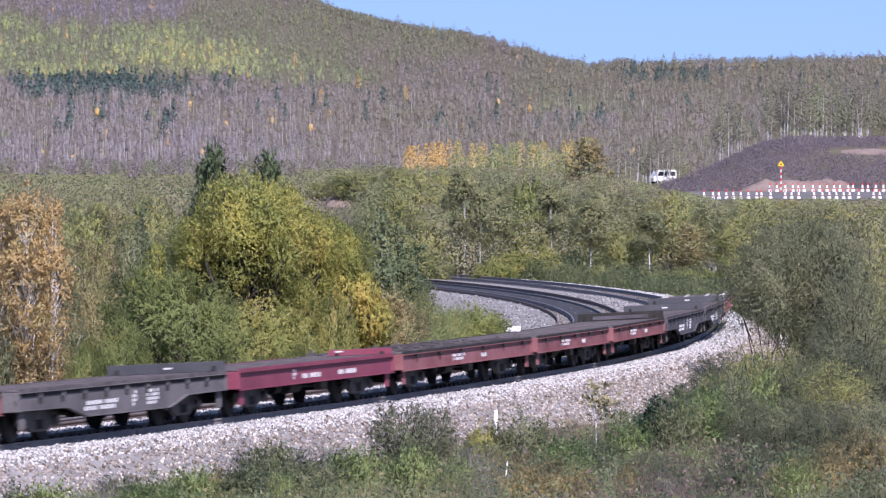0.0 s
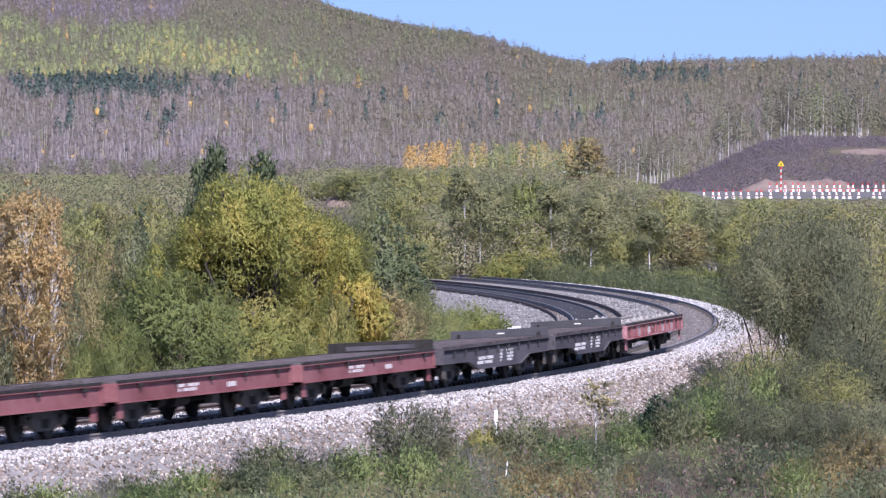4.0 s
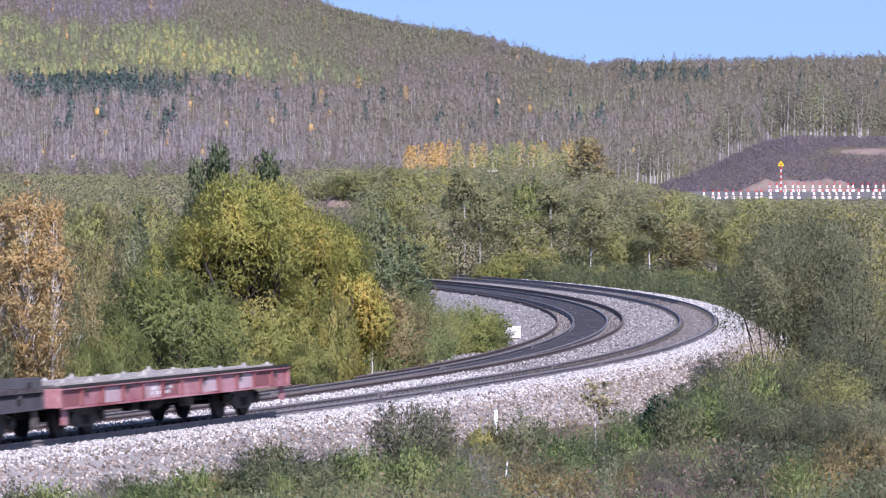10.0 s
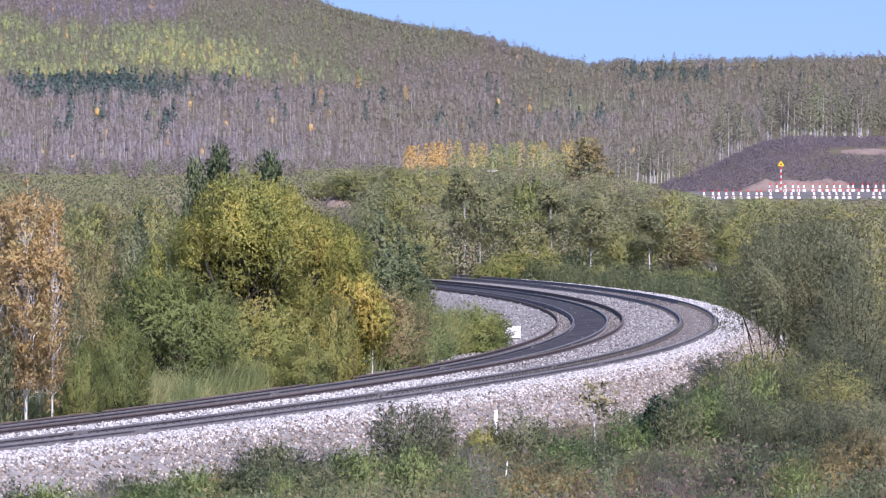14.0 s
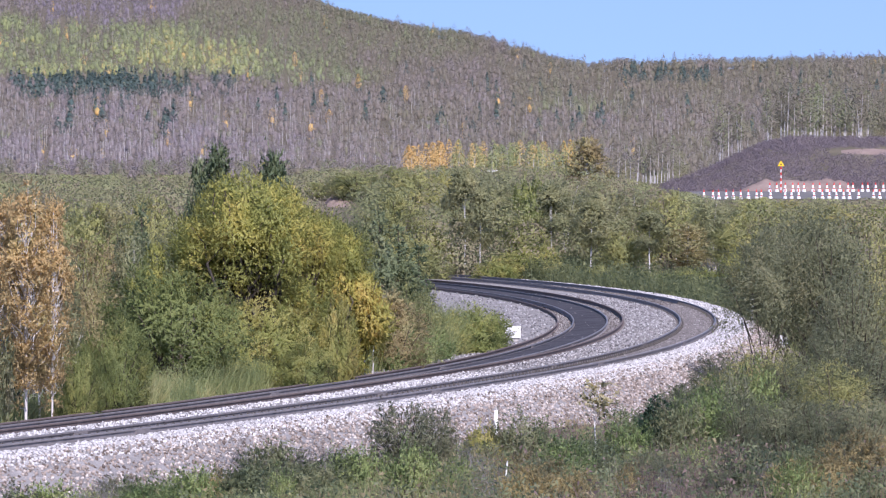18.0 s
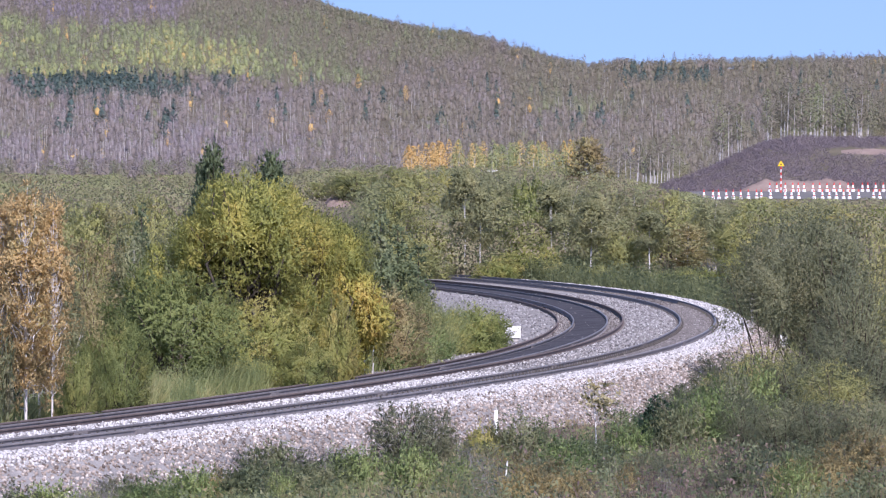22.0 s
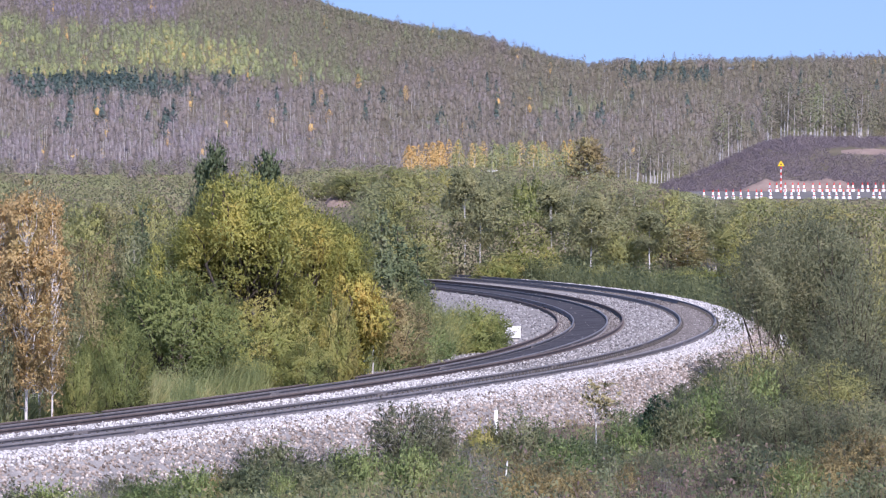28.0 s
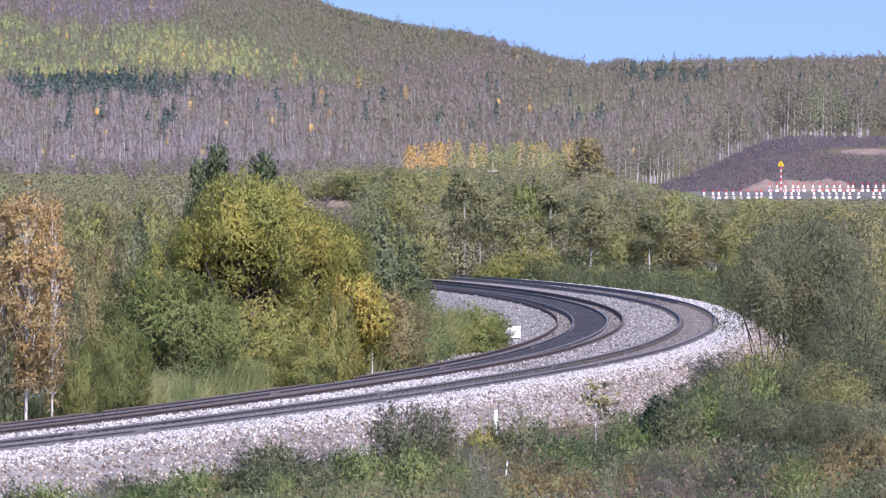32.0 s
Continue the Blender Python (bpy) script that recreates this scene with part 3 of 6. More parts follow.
plant("olive", 34, "willow_bush", "olive willow bush fading to autumn yellow", "bush", 16000, 0.052, "olive", "bark", 4.8, 3.6, "fan", 12, 90, 0.6, 0.4, 0.0075, ruffle=0.4)
plant("olive_near", 51, "willow_bush", "olive-green willow bush with fine fading leaves", "bush", 30000, 0.03, "olive", "bark", 4.4, 3.8, "fan", 20, 120, 0.6, 0.42, 0.0075, 0.09, -0.5, ruffle=0.55)
plant("light", 19, "bush", "low light-green leafy bush in long grass", "bush", 8500, 0.033, "light", "bark", 1.8, 2.4, "fan", 14, 60, 0.8, 0.4, 0.006, 0.1, -0.4, ruffle=0.65)
plant("light", 20, "bush", "low light-green leafy bush in long grass", "bush", 8500, 0.033, "light", "bark", 1.6, 2.0, "fan", 14, 60, 0.8, 0.4, 0.006, 0.1, -0.4, ruffle=0.65)
plant("green", 21, "bush", "dark green leafy bush below the embankment", "bush", 8500, 0.033, "green", "bark", 1.8, 2.2, "fan", 14, 60, 0.8, 0.4, 0.006, 0.1, -0.4, ruffle=0.65)
plant("green", 22, "bush", "dark green leafy bush below the embankment", "bush", 8500, 0.033, "green", "bark", 1.6, 1.8, "fan", 14, 60, 0.8, 0.4, 0.006, 0.1, -0.4, ruffle=0.65)
plant("poplar", 23, "poplar_tree", "slim green poplar tree behind the willows", "tree", 16000, 0.05, "poplar", "bark", 6.0, 2.2, "cone", 1, 70)
plant("poplar", 35, "poplar_tree", "slim green poplar tree behind the willows", "tree", 16000, 0.05, "poplar", "bark", 5.5, 2.4, "cone", 1, 60)
plant("russet", 61, "bush", "golden-brown autumn bush behind the birches", "bush", 30000, 0.029, "brown", "bark", 4.4, 3.8, "fan", 14, 110, 0.6, 0.42, 0.0075, 0.09, -0.5)
plant("orange", 24, "birch_tree", "white-stemmed birch tree with sparse orange leaves", "tree", 24000, 0.027, "orange", "bark_white", 6.5, 2.0, "tree", 1, 130, 0.05, 0.1)
plant("orange", 25, "birch_tree", "white-stemmed birch tree with sparse orange leaves", "tree", 20000, 0.027, "orange", "bark_white", 6.0, 1.8, "tree", 1, 110, 0.05, 0.12)
plant("brown", 26, "birch_tree", "birch tree with withered brown leaves", "tree", 10000, 0.058, "brown", "bark_white", 7.0, 3.0, "tree", 1, 44, 0.25, 0.15)
plant("silver", 27, "birch_tree", "birch tree with pale grey-green leaves and white stems", "tree", 16000, 0.05, "silver", "bark_white", 7.0, 3.4, "fan", 4, 90, 0.6, 0.5, 0.005, 0.08, -0.6, ruffle=0.6)
plant("silver", 28, "birch_tree", "birch tree with pale grey-green leaves and white stems", "tree", 16000, 0.05, "silver", "bark_white", 6.5, 3.0, "fan", 4, 90, 0.6, 0.5, 0.005, 0.08, -0.6, ruffle=0.6)
plant("silver", 36, "birch_tree", "birch tree with pale grey-green leaves and white stems", "tree", 16000, 0.05, "silver", "bark_white", 7.5, 3.0, "fan", 4, 90, 0.6, 0.5, 0.005, 0.08, -0.6, ruffle=0.6)
plant("pole", 39, "birch_tree", "birch tree with a long bare white stem", "tree", 11000, 0.058, "silver", "bark_white", 7.0, 2.8, "tree", 1, 16, 0.6, 0.34, 0.012)
plant("sparse", 29, "bush", "thin twiggy grey-green bush", "bush", 16000, 0.02, "twiggy", "bark", 1.8, 2.0, "fan", 18, 90, 0.7, 0.4, 0.006, ruffle=0.8)
plant("yellowbush", 30, "bush", "low yellow-brown autumn bush in weeds", "bush", 12000, 0.024, "goldweed", "bark", 1.8, 2.2, "fan", 18, 80, 0.7, 0.4, 0.005, 0.07, -0.4, ruffle=0.65)
plant("sapling", 32, "birch_sapling", "thin white birch sapling with few yellow leaves", "tree", 520, 0.045, "sapling", "bark_white", 2.6, 1.2, "tree", 1, 16, 0.1, 0.66, 0.013)
plant("greenaspen", 37, "aspen_tree", "dark green aspen tree behind the willows", "tree", 9000, 0.06, "poplar", "bark", 6.0, 2.6, "tree", 1, 40, 0.3, 0.3)
plant("willow_tall", 38, "willow_tree", "grey-green willow with bare lower boughs", "tree", 44000, 0.029, "willow_grey", "bark", 6.0, 4.6, "fan", 8, 150, 0.4, 0.64, 0.004, 0.085, -0.35, ruffle=0.7)
plant("conifer", 31, "spruce_tree", "dark green bush toned as a shadowy gap", "tree", 9000, 0.03, "conifer", "bark", 2.0, 1.2, "cone", 1, 80)

# beside the inner track
grow("willow_crown", -37.2, 164, 6.34, 5.25)
grow("willow_crown", -41.5, 166, 6.07, 3.36)
grow("willow_crown", -29.2, 168, 5.93, 3.41)
grow("willow_yellow", -18.3, 169.9, 4.59, 2.54)
grow("willow_crown", -22.3, 170, 5.03, 3.26)
grow("willow_lime", -25.5, 168, 3.21, 2.15)
grow("willow_yellow", -54.3, 166, 4.33, 1.95)
grow("willow_green", -51.8, 156.0, 3.4, 5.0)
grow("willow_lime", -34.7, 161.5, 2.4, 3.9)
grow("willow_green", -61.8, 141.8, 2.22, 2.12)
grow("willow_green", -25.5, 158.9, 1.13, 1.86)
grow("willow_green", -68.7, 137.5, 1.59, 1.32)
grow("willow_lime", -20.7, 161.5, 2.44, 1.55)
grow("greenaspen", -42.9, 176, 7.30, 1.60)
grow("greenaspen", -32.4, 176, 7.04, 1.69)
grow("greenaspen", -46.3, 178, 6.82, 1.14)
grow("poplar", -11.6, 190, 4.92, 2.03)
grow("poplar", -8.4, 192, 4.40, 2.46)
grow("poplar", -4.7, 196, 3.64, 1.88)
grow("poplar", -57.0, 195, 5.21, 1.77)
grow("silver", -58.9, 192, 4.61, 1.64)
grow("orange", -78.8, 135, 6.25, 1.73)
grow("orange", -73.8, 135.7, 6.0, 1.38)
grow("orange", -87.4, 131.9, 6.25, 1.69)
grow("orange", -82.6, 136, 6.0, 1.45)
grow("orange", -76.2, 138, 5.5, 1.32)
grow("silver", -71.9, 142, 4.03, 1.21)
grow("silver", -81.0, 145, 4.31, 1.24)
grow("green", -83.1, 141, 3.44, 1.35)
grow("green", -84.7, 131.7, 2.46, 0.98)
grow("russet", -62.5, 198, 4.35, 3.1)
grow("olive_near", -67.6, 180, 3.80, 2.11)
grow("brown", -67.6, 190, 4.27, 1.82)
grow("russet", -70.0, 203, 4.0, 2.8)
grow("russet", -65.5, 166, 3.2, 2.0)
grow("olive_near", -77.2, 190, 3.50, 2.43)
grow("olive_near", -6.8, 186, 2.79, 1.89)
grow("brown", -13.8, 178, 2.91, 1.33)
grow("brown", -10.0, 176, 2.57, 1.31)
grow("olive_near", -3.1, 190, 2.29, 1.42)
grow("sapling", -14.8, 172, 2.7, 1.2)
grow("sapling", -13.4, 173, 2.4, 1.0)
grow("russet", -9.5, 176, 2.3, 2.4)
grow("lime", 5.8, 197, 1.15, 2.31)
grow("lime", 1.2, 195, 0.91, 1.87)
grow("light", -2.6, 188, 0.72, 1.60)
grow("lime", 0.1, 194, 1.06, 1.86)
grow("lime", 9.4, 200, 0.70, 1.28)
grow("light", -5.2, 180, 0.83, 1.73)
grow("light", -10.0, 176, 0.65, 1.50)

grow("lime", 6.0, 202, 1.25, 2.9)
grow("lime", 1.5, 197, 1.05, 2.4)

# thicket behind the willows
grow("olive", -80.4, 260, 5.36, 4.16)
grow("silver", -73.0, 280, 5.14, 2.69)
grow("olive", -67.6, 300, 5.33, 4.80)
grow("olive", -55.4, 300, 5.49, 4.48)
grow("silver", -60.7, 300, 5.33, 2.88)
grow("olive", -48.4, 260, 4.81, 3.33)
grow("olive", -59.6, 250, 4.31, 4.00)
grow("olive", -70.8, 250, 4.65, 4.27)
grow("lime", -65.0, 240, 3.72, 3.07)
grow("olive", -83.6, 240, 4.49, 3.84)
grow("brown", -75.6, 230, 4.41, 2.21)
grow("silver", -51.6, 230, 4.04, 2.21)

# wood behind the far side of the curve
grow("olive", -5.2, 400, 7.16, 5.55)
grow("olive", -8.4, 372, 5.46, 5.16)
grow("olive", -3.1, 352, 3.78, 4.13)
grow("olive", -9.0, 332, 3.00, 4.25)
grow("olive", -2.3, 342, 1.82, 3.28)
grow("pole", 4.1, 356, 7.14, 2.81)
grow("silver", 8.7, 366, 7.34, 3.36)
grow("pole", 7.0, 350, 5.84, 2.24)
grow("lime", 16.4, 372, 6.81, 3.65)
grow("olive", 15.8, 352, 3.97, 3.38)
grow("lime", 16.1, 344, 1.80, 4.77)
grow("lime", 10.0, 340, 1.27, 3.26)
grow("pole", 20.5, 352, 6.03, 2.48)
grow("silver", 23.3, 366, 6.56, 3.44)
grow("lime", 19.3, 346, 2.33, 1.70)
grow("brown", 27.3, 430, 10.58, 3.85)
grow("silver", 29.7, 354, 6.68, 4.23)
grow("pole", 27.9, 344, 5.03, 2.57)
grow("silver", 36.1, 360, 6.00, 3.53)
grow("olive", 33.7, 344, 3.09, 2.94)
grow("olive", 42.5, 348, 5.73, 4.60)
grow("brown", 46.1, 339, 3.85, 3.04)
grow("pole", 39.0, 341, 4.31, 2.40)
grow("silver", 51.0, 352, 5.24, 3.60)
grow("olive", 56.1, 344, 4.15, 3.67)
grow("lime", 54.6, 322, 2.05, 2.13)
grow("lime", 48.6, 326, 0.82, 3.13)
grow("olive", 37.4, 332, 0.59, 3.19)
grow("olive", 25.2, 338, 0.79, 3.25)
grow("olive", 29.4, 336, 0.82, 2.15)
grow("light", 32.6, 334, 0.35, 1.78)
grow("olive", 21.4, 340, 1.05, 2.18)
grow("light", 42.2, 330, 0.34, 2.11)
grow("olive", 45.4, 328, 0.93, 2.10)
grow("light", 52.4, 322, 0.33, 2.06)
grow("light", 57.2, 316, 0.09, 2.02)
grow("silver", 0.6, 420, 6.70, 4.03)
grow("olive", 5.4, 400, 5.67, 3.84)
grow("olive", 12.9, 395, 5.88, 3.79)
grow("silver", 23.0, 392, 5.66, 3.76)
grow("olive", 33.7, 392, 5.45, 4.60)
grow("olive", 47.0, 385, 4.96, 4.11)
grow("olive", -15.4, 470, 7.43, 6.52)
grow("silver", -19.6, 480, 7.47, 3.07)
grow("olive", -8.4, 440, 7.69, 5.63)
grow("lime", -0.4, 420, 7.24, 4.03)
grow("olive", -23.9, 500, 6.38, 5.33)
grow("olive", 59.1, 370, 5.27, 4.34)
grow("olive", 65.7, 390, 4.96, 5.41)
grow("silver", 71.0, 395, 4.70, 3.79)
grow("olive", 75.8, 390, 4.62, 5.41)
grow("lime", 82.8, 390, 4.54, 4.99)
grow("olive", 58.8, 345, 3.08, 3.50)
# willows at the foot of the embankment
grow("willow_grey", 73.0, 176, 5.05, 3.57)
grow("willow_tall", 60.8, 174, 4.3, 3.3)
grow("willow_tall", 67.5, 177, 5.0, 4.0)
grow("olive_near", 81.2, 178, 4.68, 2.85)
grow("willow_grey", 78.0, 160, 3.32, 2.90)
grow("willow_grey", 73.7, 156, 1.71, 2.16)
grow("willow_grey", 66.8, 150, 0.87, 2.40)
grow("willow_grey", 81.2, 150, 1.38, 2.72)
grow("olive_near", 74.2, 146, 0.95, 2.34)

grow("olive_near", 65.5, 152, 1.2, 2.1)

# scrub climbing the ballast slope under the willows
grow("sparse", 55.0, 164, 0.75, 2.7)
grow("olive_near", 60.0, 161, 0.95, 2.7)
grow("sparse", 50.5, 157, 0.35, 2.3)
grow("sparse", 46.5, 148, 0.25, 2.3)
grow("olive_near", 52.5, 149, 0.55, 2.2)
grow("sparse", 43.0, 139, 0.2, 2.0)

# plants in front of the line
grow("sparse", 53.4, 134, 1.26, 1.57)
grow("light", 58.2, 136, 1.12, 1.74)
grow("sparse", 48.1, 128, 1.07, 1.37)
grow("sparse", -7.4, 117, 1.06, 1.87)
grow("sparse", -1.5, 118, 0.87, 1.13)
grow("green", -31.4, 110, 0.45, 1.53)
grow("greyweed", -38.3, 112, 0.42, 1.31)
grow("greyweed", -23.9, 110, 0.57, 1.41)
grow("green", -20.7, 106, 0.36, 1.24)
grow("light", -15.4, 106, 0.47, 1.13)
grow("green", -25.5, 103, 0.37, 1.21)
grow("light", -5.8, 100, 0.85, 1.23)
grow("greyweed", 4.9, 106, 0.47, 1.24)
grow("lime", 7.6, 117, 0.50, 1.00)
grow("green", 14.7, 117, 0.79, 1.37)
grow("light", 23.0, 108, 0.55, 1.38)
grow("sapling", 29.1, 124, 1.11, 1.19)
grow("light", 35.0, 118, 0.52, 1.26)
grow("green", 27.3, 112, 0.42, 1.08)
# cone-shaped bushes, so dark a green that they stand in for shade
grow("conifer", 39.8, 123, 0.85, 1.15)
grow("conifer", 42.2, 124, 0.7, 0.9)
grow("light", 66.5, 97, 0.66, 1.0)
grow("light", 50.0, 126, 1.0, 2.1)
grow("green", 44.4, 122, 1.00, 1.43)
grow("willow_grey", 57.2, 122, 1.00, 1.69)
grow("willow_grey", 64.6, 119, 1.11, 1.90)
grow("willow_grey", 71.0, 118, 1.02, 1.76)
grow("willow_grey", 79.6, 116, 1.22, 1.73)
grow("yellowbush", 78.5, 103, 0.95, 1.9)
grow("yellowbush", 72.0, 99, 0.6, 1.5)
grow("yellowbush", 16.0, 97, 0.55, 1.5)
grow("yellowbush", 65.7, 100, 0.53, 1.28)
grow("yellowbush", 21.4, 98, 0.60, 1.67)
grow("greyweed", 10.2, 98, 0.49, 1.25)
grow("green", -36.7, 103, 0.34, 1.21)
grow("redweed", 51.3, 108, 0.43, 1.27)
grow("redweed", 57.2, 102, 0.39, 1.20)
grow("redweed", 38.0, 98, 0.39, 1.15)
grow("sparse", 43.8, 106, 0.36, 1.24)
grow("light", -47.4, 102, 0.28, 1.20)
grow("light", -55.9, 100, 0.17, 1.28)
grow("greyweed", -64.4, 100, 0.12, 1.17)
grow("light", -74.0, 100, 0.07, 1.39)
grow("green", -81.5, 100, 0.12, 1.17)

for mrad, dist, top, width in ((36, 103, 0.35, 1.3), (41, 101, 0.3, 1.3), (46, 104, 0.45, 1.4), (49, 99, 0.3, 1.3), (44, 97, 0.2, 1.3)):
    grow("redweed", mrad, dist, top, width)
for mrad, dist, top, width in ((57, 100, 0.35, 1.5), (62, 98, 0.3, 1.4), (54, 97, 0.15, 1.3), (60, 106, 0.5, 1.6), (67, 108, 0.5, 1.4), (-33, 106, 0.35, 1.5), (-28, 101, 0.3, 1.4)):
    grow("green", mrad, dist, top, width)

# small bushes and withered clumps strewn over the foot of the bank
scatter = np.random.default_rng(77)
LITTLE = ("sparse", "greyweed", "light", "sparse", "yellowbush", "green", "sparse", "redweed", "light", "greyweed")
for i in range(60):
    mrad, dist = scatter.uniform(-83, 84), scatter.uniform(98, 118)
    x, y, z = spot(mrad, dist)
    if float(rho_of(x, y)) > 5.6:
        grow(LITTLE[i % 10], mrad, dist, z + scatter.uniform(0.5, 1.15), scatter.uniform(0.6, 1.2))

GR = (1 + 5 ** 0.5) / 2
ICO_V = np.array([(-1, GR, 0), (1, GR, 0), (-1, -GR, 0), (1, -GR, 0), (0, -1, GR), (0, 1, GR), (0, -1, -GR), (0, 1, -GR), (GR, 0, -1), (GR, 0, 1), (-GR, 0, -1), (-GR, 0, 1)]) / math.hypot(1, GR)
ICO_F = np.array([(0, 11, 5), (0, 5, 1), (0, 1, 7), (0, 7, 10), (0, 10, 11), (1, 5, 9), (5, 11, 4), (11, 10, 2), (10, 7, 6), (7, 1, 8), (3, 9, 4), (3, 4, 2), (3, 2, 6), (3, 6, 8), (3, 8, 9), (4, 9, 5), (2, 4, 11), (6, 2, 10), (8, 6, 7), (9, 8, 1)])


# ---- far woods on the hills: too many to count ----
def far_wood(name, label, rng, b, d, h, rad, tint, leaves, size, trunk_w, cone=False, low=0.34, stemmed=1.0, category="woods", core=0.0, material="woods"):
    """One mesh of many trees: pale stems and crowns of loose leaf tufts."""
    n = len(b)
    x, y = d * b / 1000.0, d
    z = ground_z(x, y) - 0.2
    k = leaves
    u = rng.uniform(0, 1, (n, k))
    if cone:
        zz = 0.08 + 0.92 * u ** 1.3
        rr = (1 - zz) * 0.95 + 0.04
    else:
        zz = low + (1 - low) * u
        q = (zz - low) / (1 - low)
        rr = np.sqrt(np.clip(4 * q * (1 - q), 0.02, 1)) * (1.1 - 0.45 * q)
    ang = rng.uniform(0, 2 * np.pi, (n, k))
    rr = rr * np.sqrt(rng.uniform(0.35, 1.1, (n, k))) * rad[:, None]
    lump = 1 + 0.3 * np.sin(ang * 2 + rng.uniform(0, 6, (n, 1))) * np.sin(zz * 12 + rng.uniform(0, 6, (n, 1)))
    pos = np.stack([x[:, None] + np.cos(ang) * rr * lump, y[:, None] + np.sin(ang) * rr * lump, z[:, None] + zz * h[:, None]], -1).reshape(-1, 3)
    m = len(pos)
    nrm = rng.normal(size=(m, 3)) * 0.3
    nrm += np.stack([np.cos(ang) * 1.1, np.sin(ang) * 1.1, (zz - 0.45) * 2.2 + 0.2], -1).reshape(-1, 3)
    nrm /= np.linalg.norm(nrm, axis=1, keepdims=True)
    a = np.cross(nrm, rng.normal(size=(m, 3))); a /= np.linalg.norm(a, axis=1, keepdims=True) + 1e-9
    c = np.cross(nrm, a)
    s = (np.repeat(np.broadcast_to(size, n), k) * rng.uniform(0.6, 1.4, m))[:, None]
    tri = np.stack([pos + a * s, pos - a * s * 0.5 + c * s * 0.8, pos - a * s * 0.5 - c * s * 0.8], 1).reshape(-1, 3)
    t = np.repeat(np.repeat(tint, k), 3)
    bend = np.stack([np.cos(ang) * rr, np.sin(ang) * rr, (zz - 0.45) * h[:, None] * 0.55], -1).reshape(-1, 3)
    bend /= np.linalg.norm(bend, axis=1, keepdims=True) + 1e-9
    bend += rng.normal(size=(m, 3)) * 0.08 + np.array((0, 0, 0.55))
    bend /= np.linalg.norm(bend, axis=1, keepdims=True)
    bend = np.repeat(bend, 3, 0)
    if core:                                 # dense heart of each crown under its loose leaves
        dirs = ICO_V[None] * np.array((1, 1, 1.0)) + rng.normal(size=(n, 12, 3)) * 0.1
        mid = low + (1 - low) * 0.46
        cv = np.stack([x[:, None] + dirs[..., 0] * rad[:, None] * core, y[:, None] + dirs[..., 1] * rad[:, None] * core, z[:, None] + h[:, None] * (mid + dirs[..., 2] * (1 - low) * 0.5 * core)], -1)
        nv = dirs + np.array((0, 0, 0.5))
        nv /= np.linalg.norm(nv, axis=-1, keepdims=True)
        tri = np.concatenate([tri, cv[:, ICO_F].reshape(-1, 3)])
        bend = np.concatenate([bend, nv[:, ICO_F].reshape(-1, 3)])
        t = np.concatenate([t, np.repeat(tint, 60)])
    crown = raw_mesh("foliage", tri, 3, material, attr=t, normals=bend)
    ob = tagged(new(name), label, category, kind="stuff")
    leaf = new("foliage", crown)
    leaf.parent = ob
    if trunk_w:
        w = (trunk_w * rng.uniform(0.5, 1.3, n) * (rng.uniform(0, 1, n) < stemmed))[:, None]
        lean = rng.normal(size=(n, 2)) * 0.03 * h[:, None]
        p0 = np.stack([x, y, z], -1)
        p1 = np.stack([x + lean[:, 0], y + lean[:, 1], z + h * 0.8], -1)
        tv = []
        for dx, dy in ((1, 0), (-0.5, 0.87), (-0.5, -0.87)):
            ex, fx = np.array((dx, dy, 0)), np.array((-dy, dx, 0))
            q0, q1 = p0 + ex * w * 0.3, p1 + ex * w * 0.1
            tv.append(np.stack([q0 - fx * w * 0.5, q0 + fx * w * 0.5, q1 + fx * w * 0.2, q1 - fx * w * 0.2], 1))
        tm = raw_mesh("stems", np.concatenate(tv).reshape(-1, 3), 4, "bark_white")
        st = new("stems", tm)
        st.parent = ob


def vnoise(p, q, seed=0.0):
    return np.array([noise.noise((float(a), float(c), seed)) for a, c in zip(p, q)])


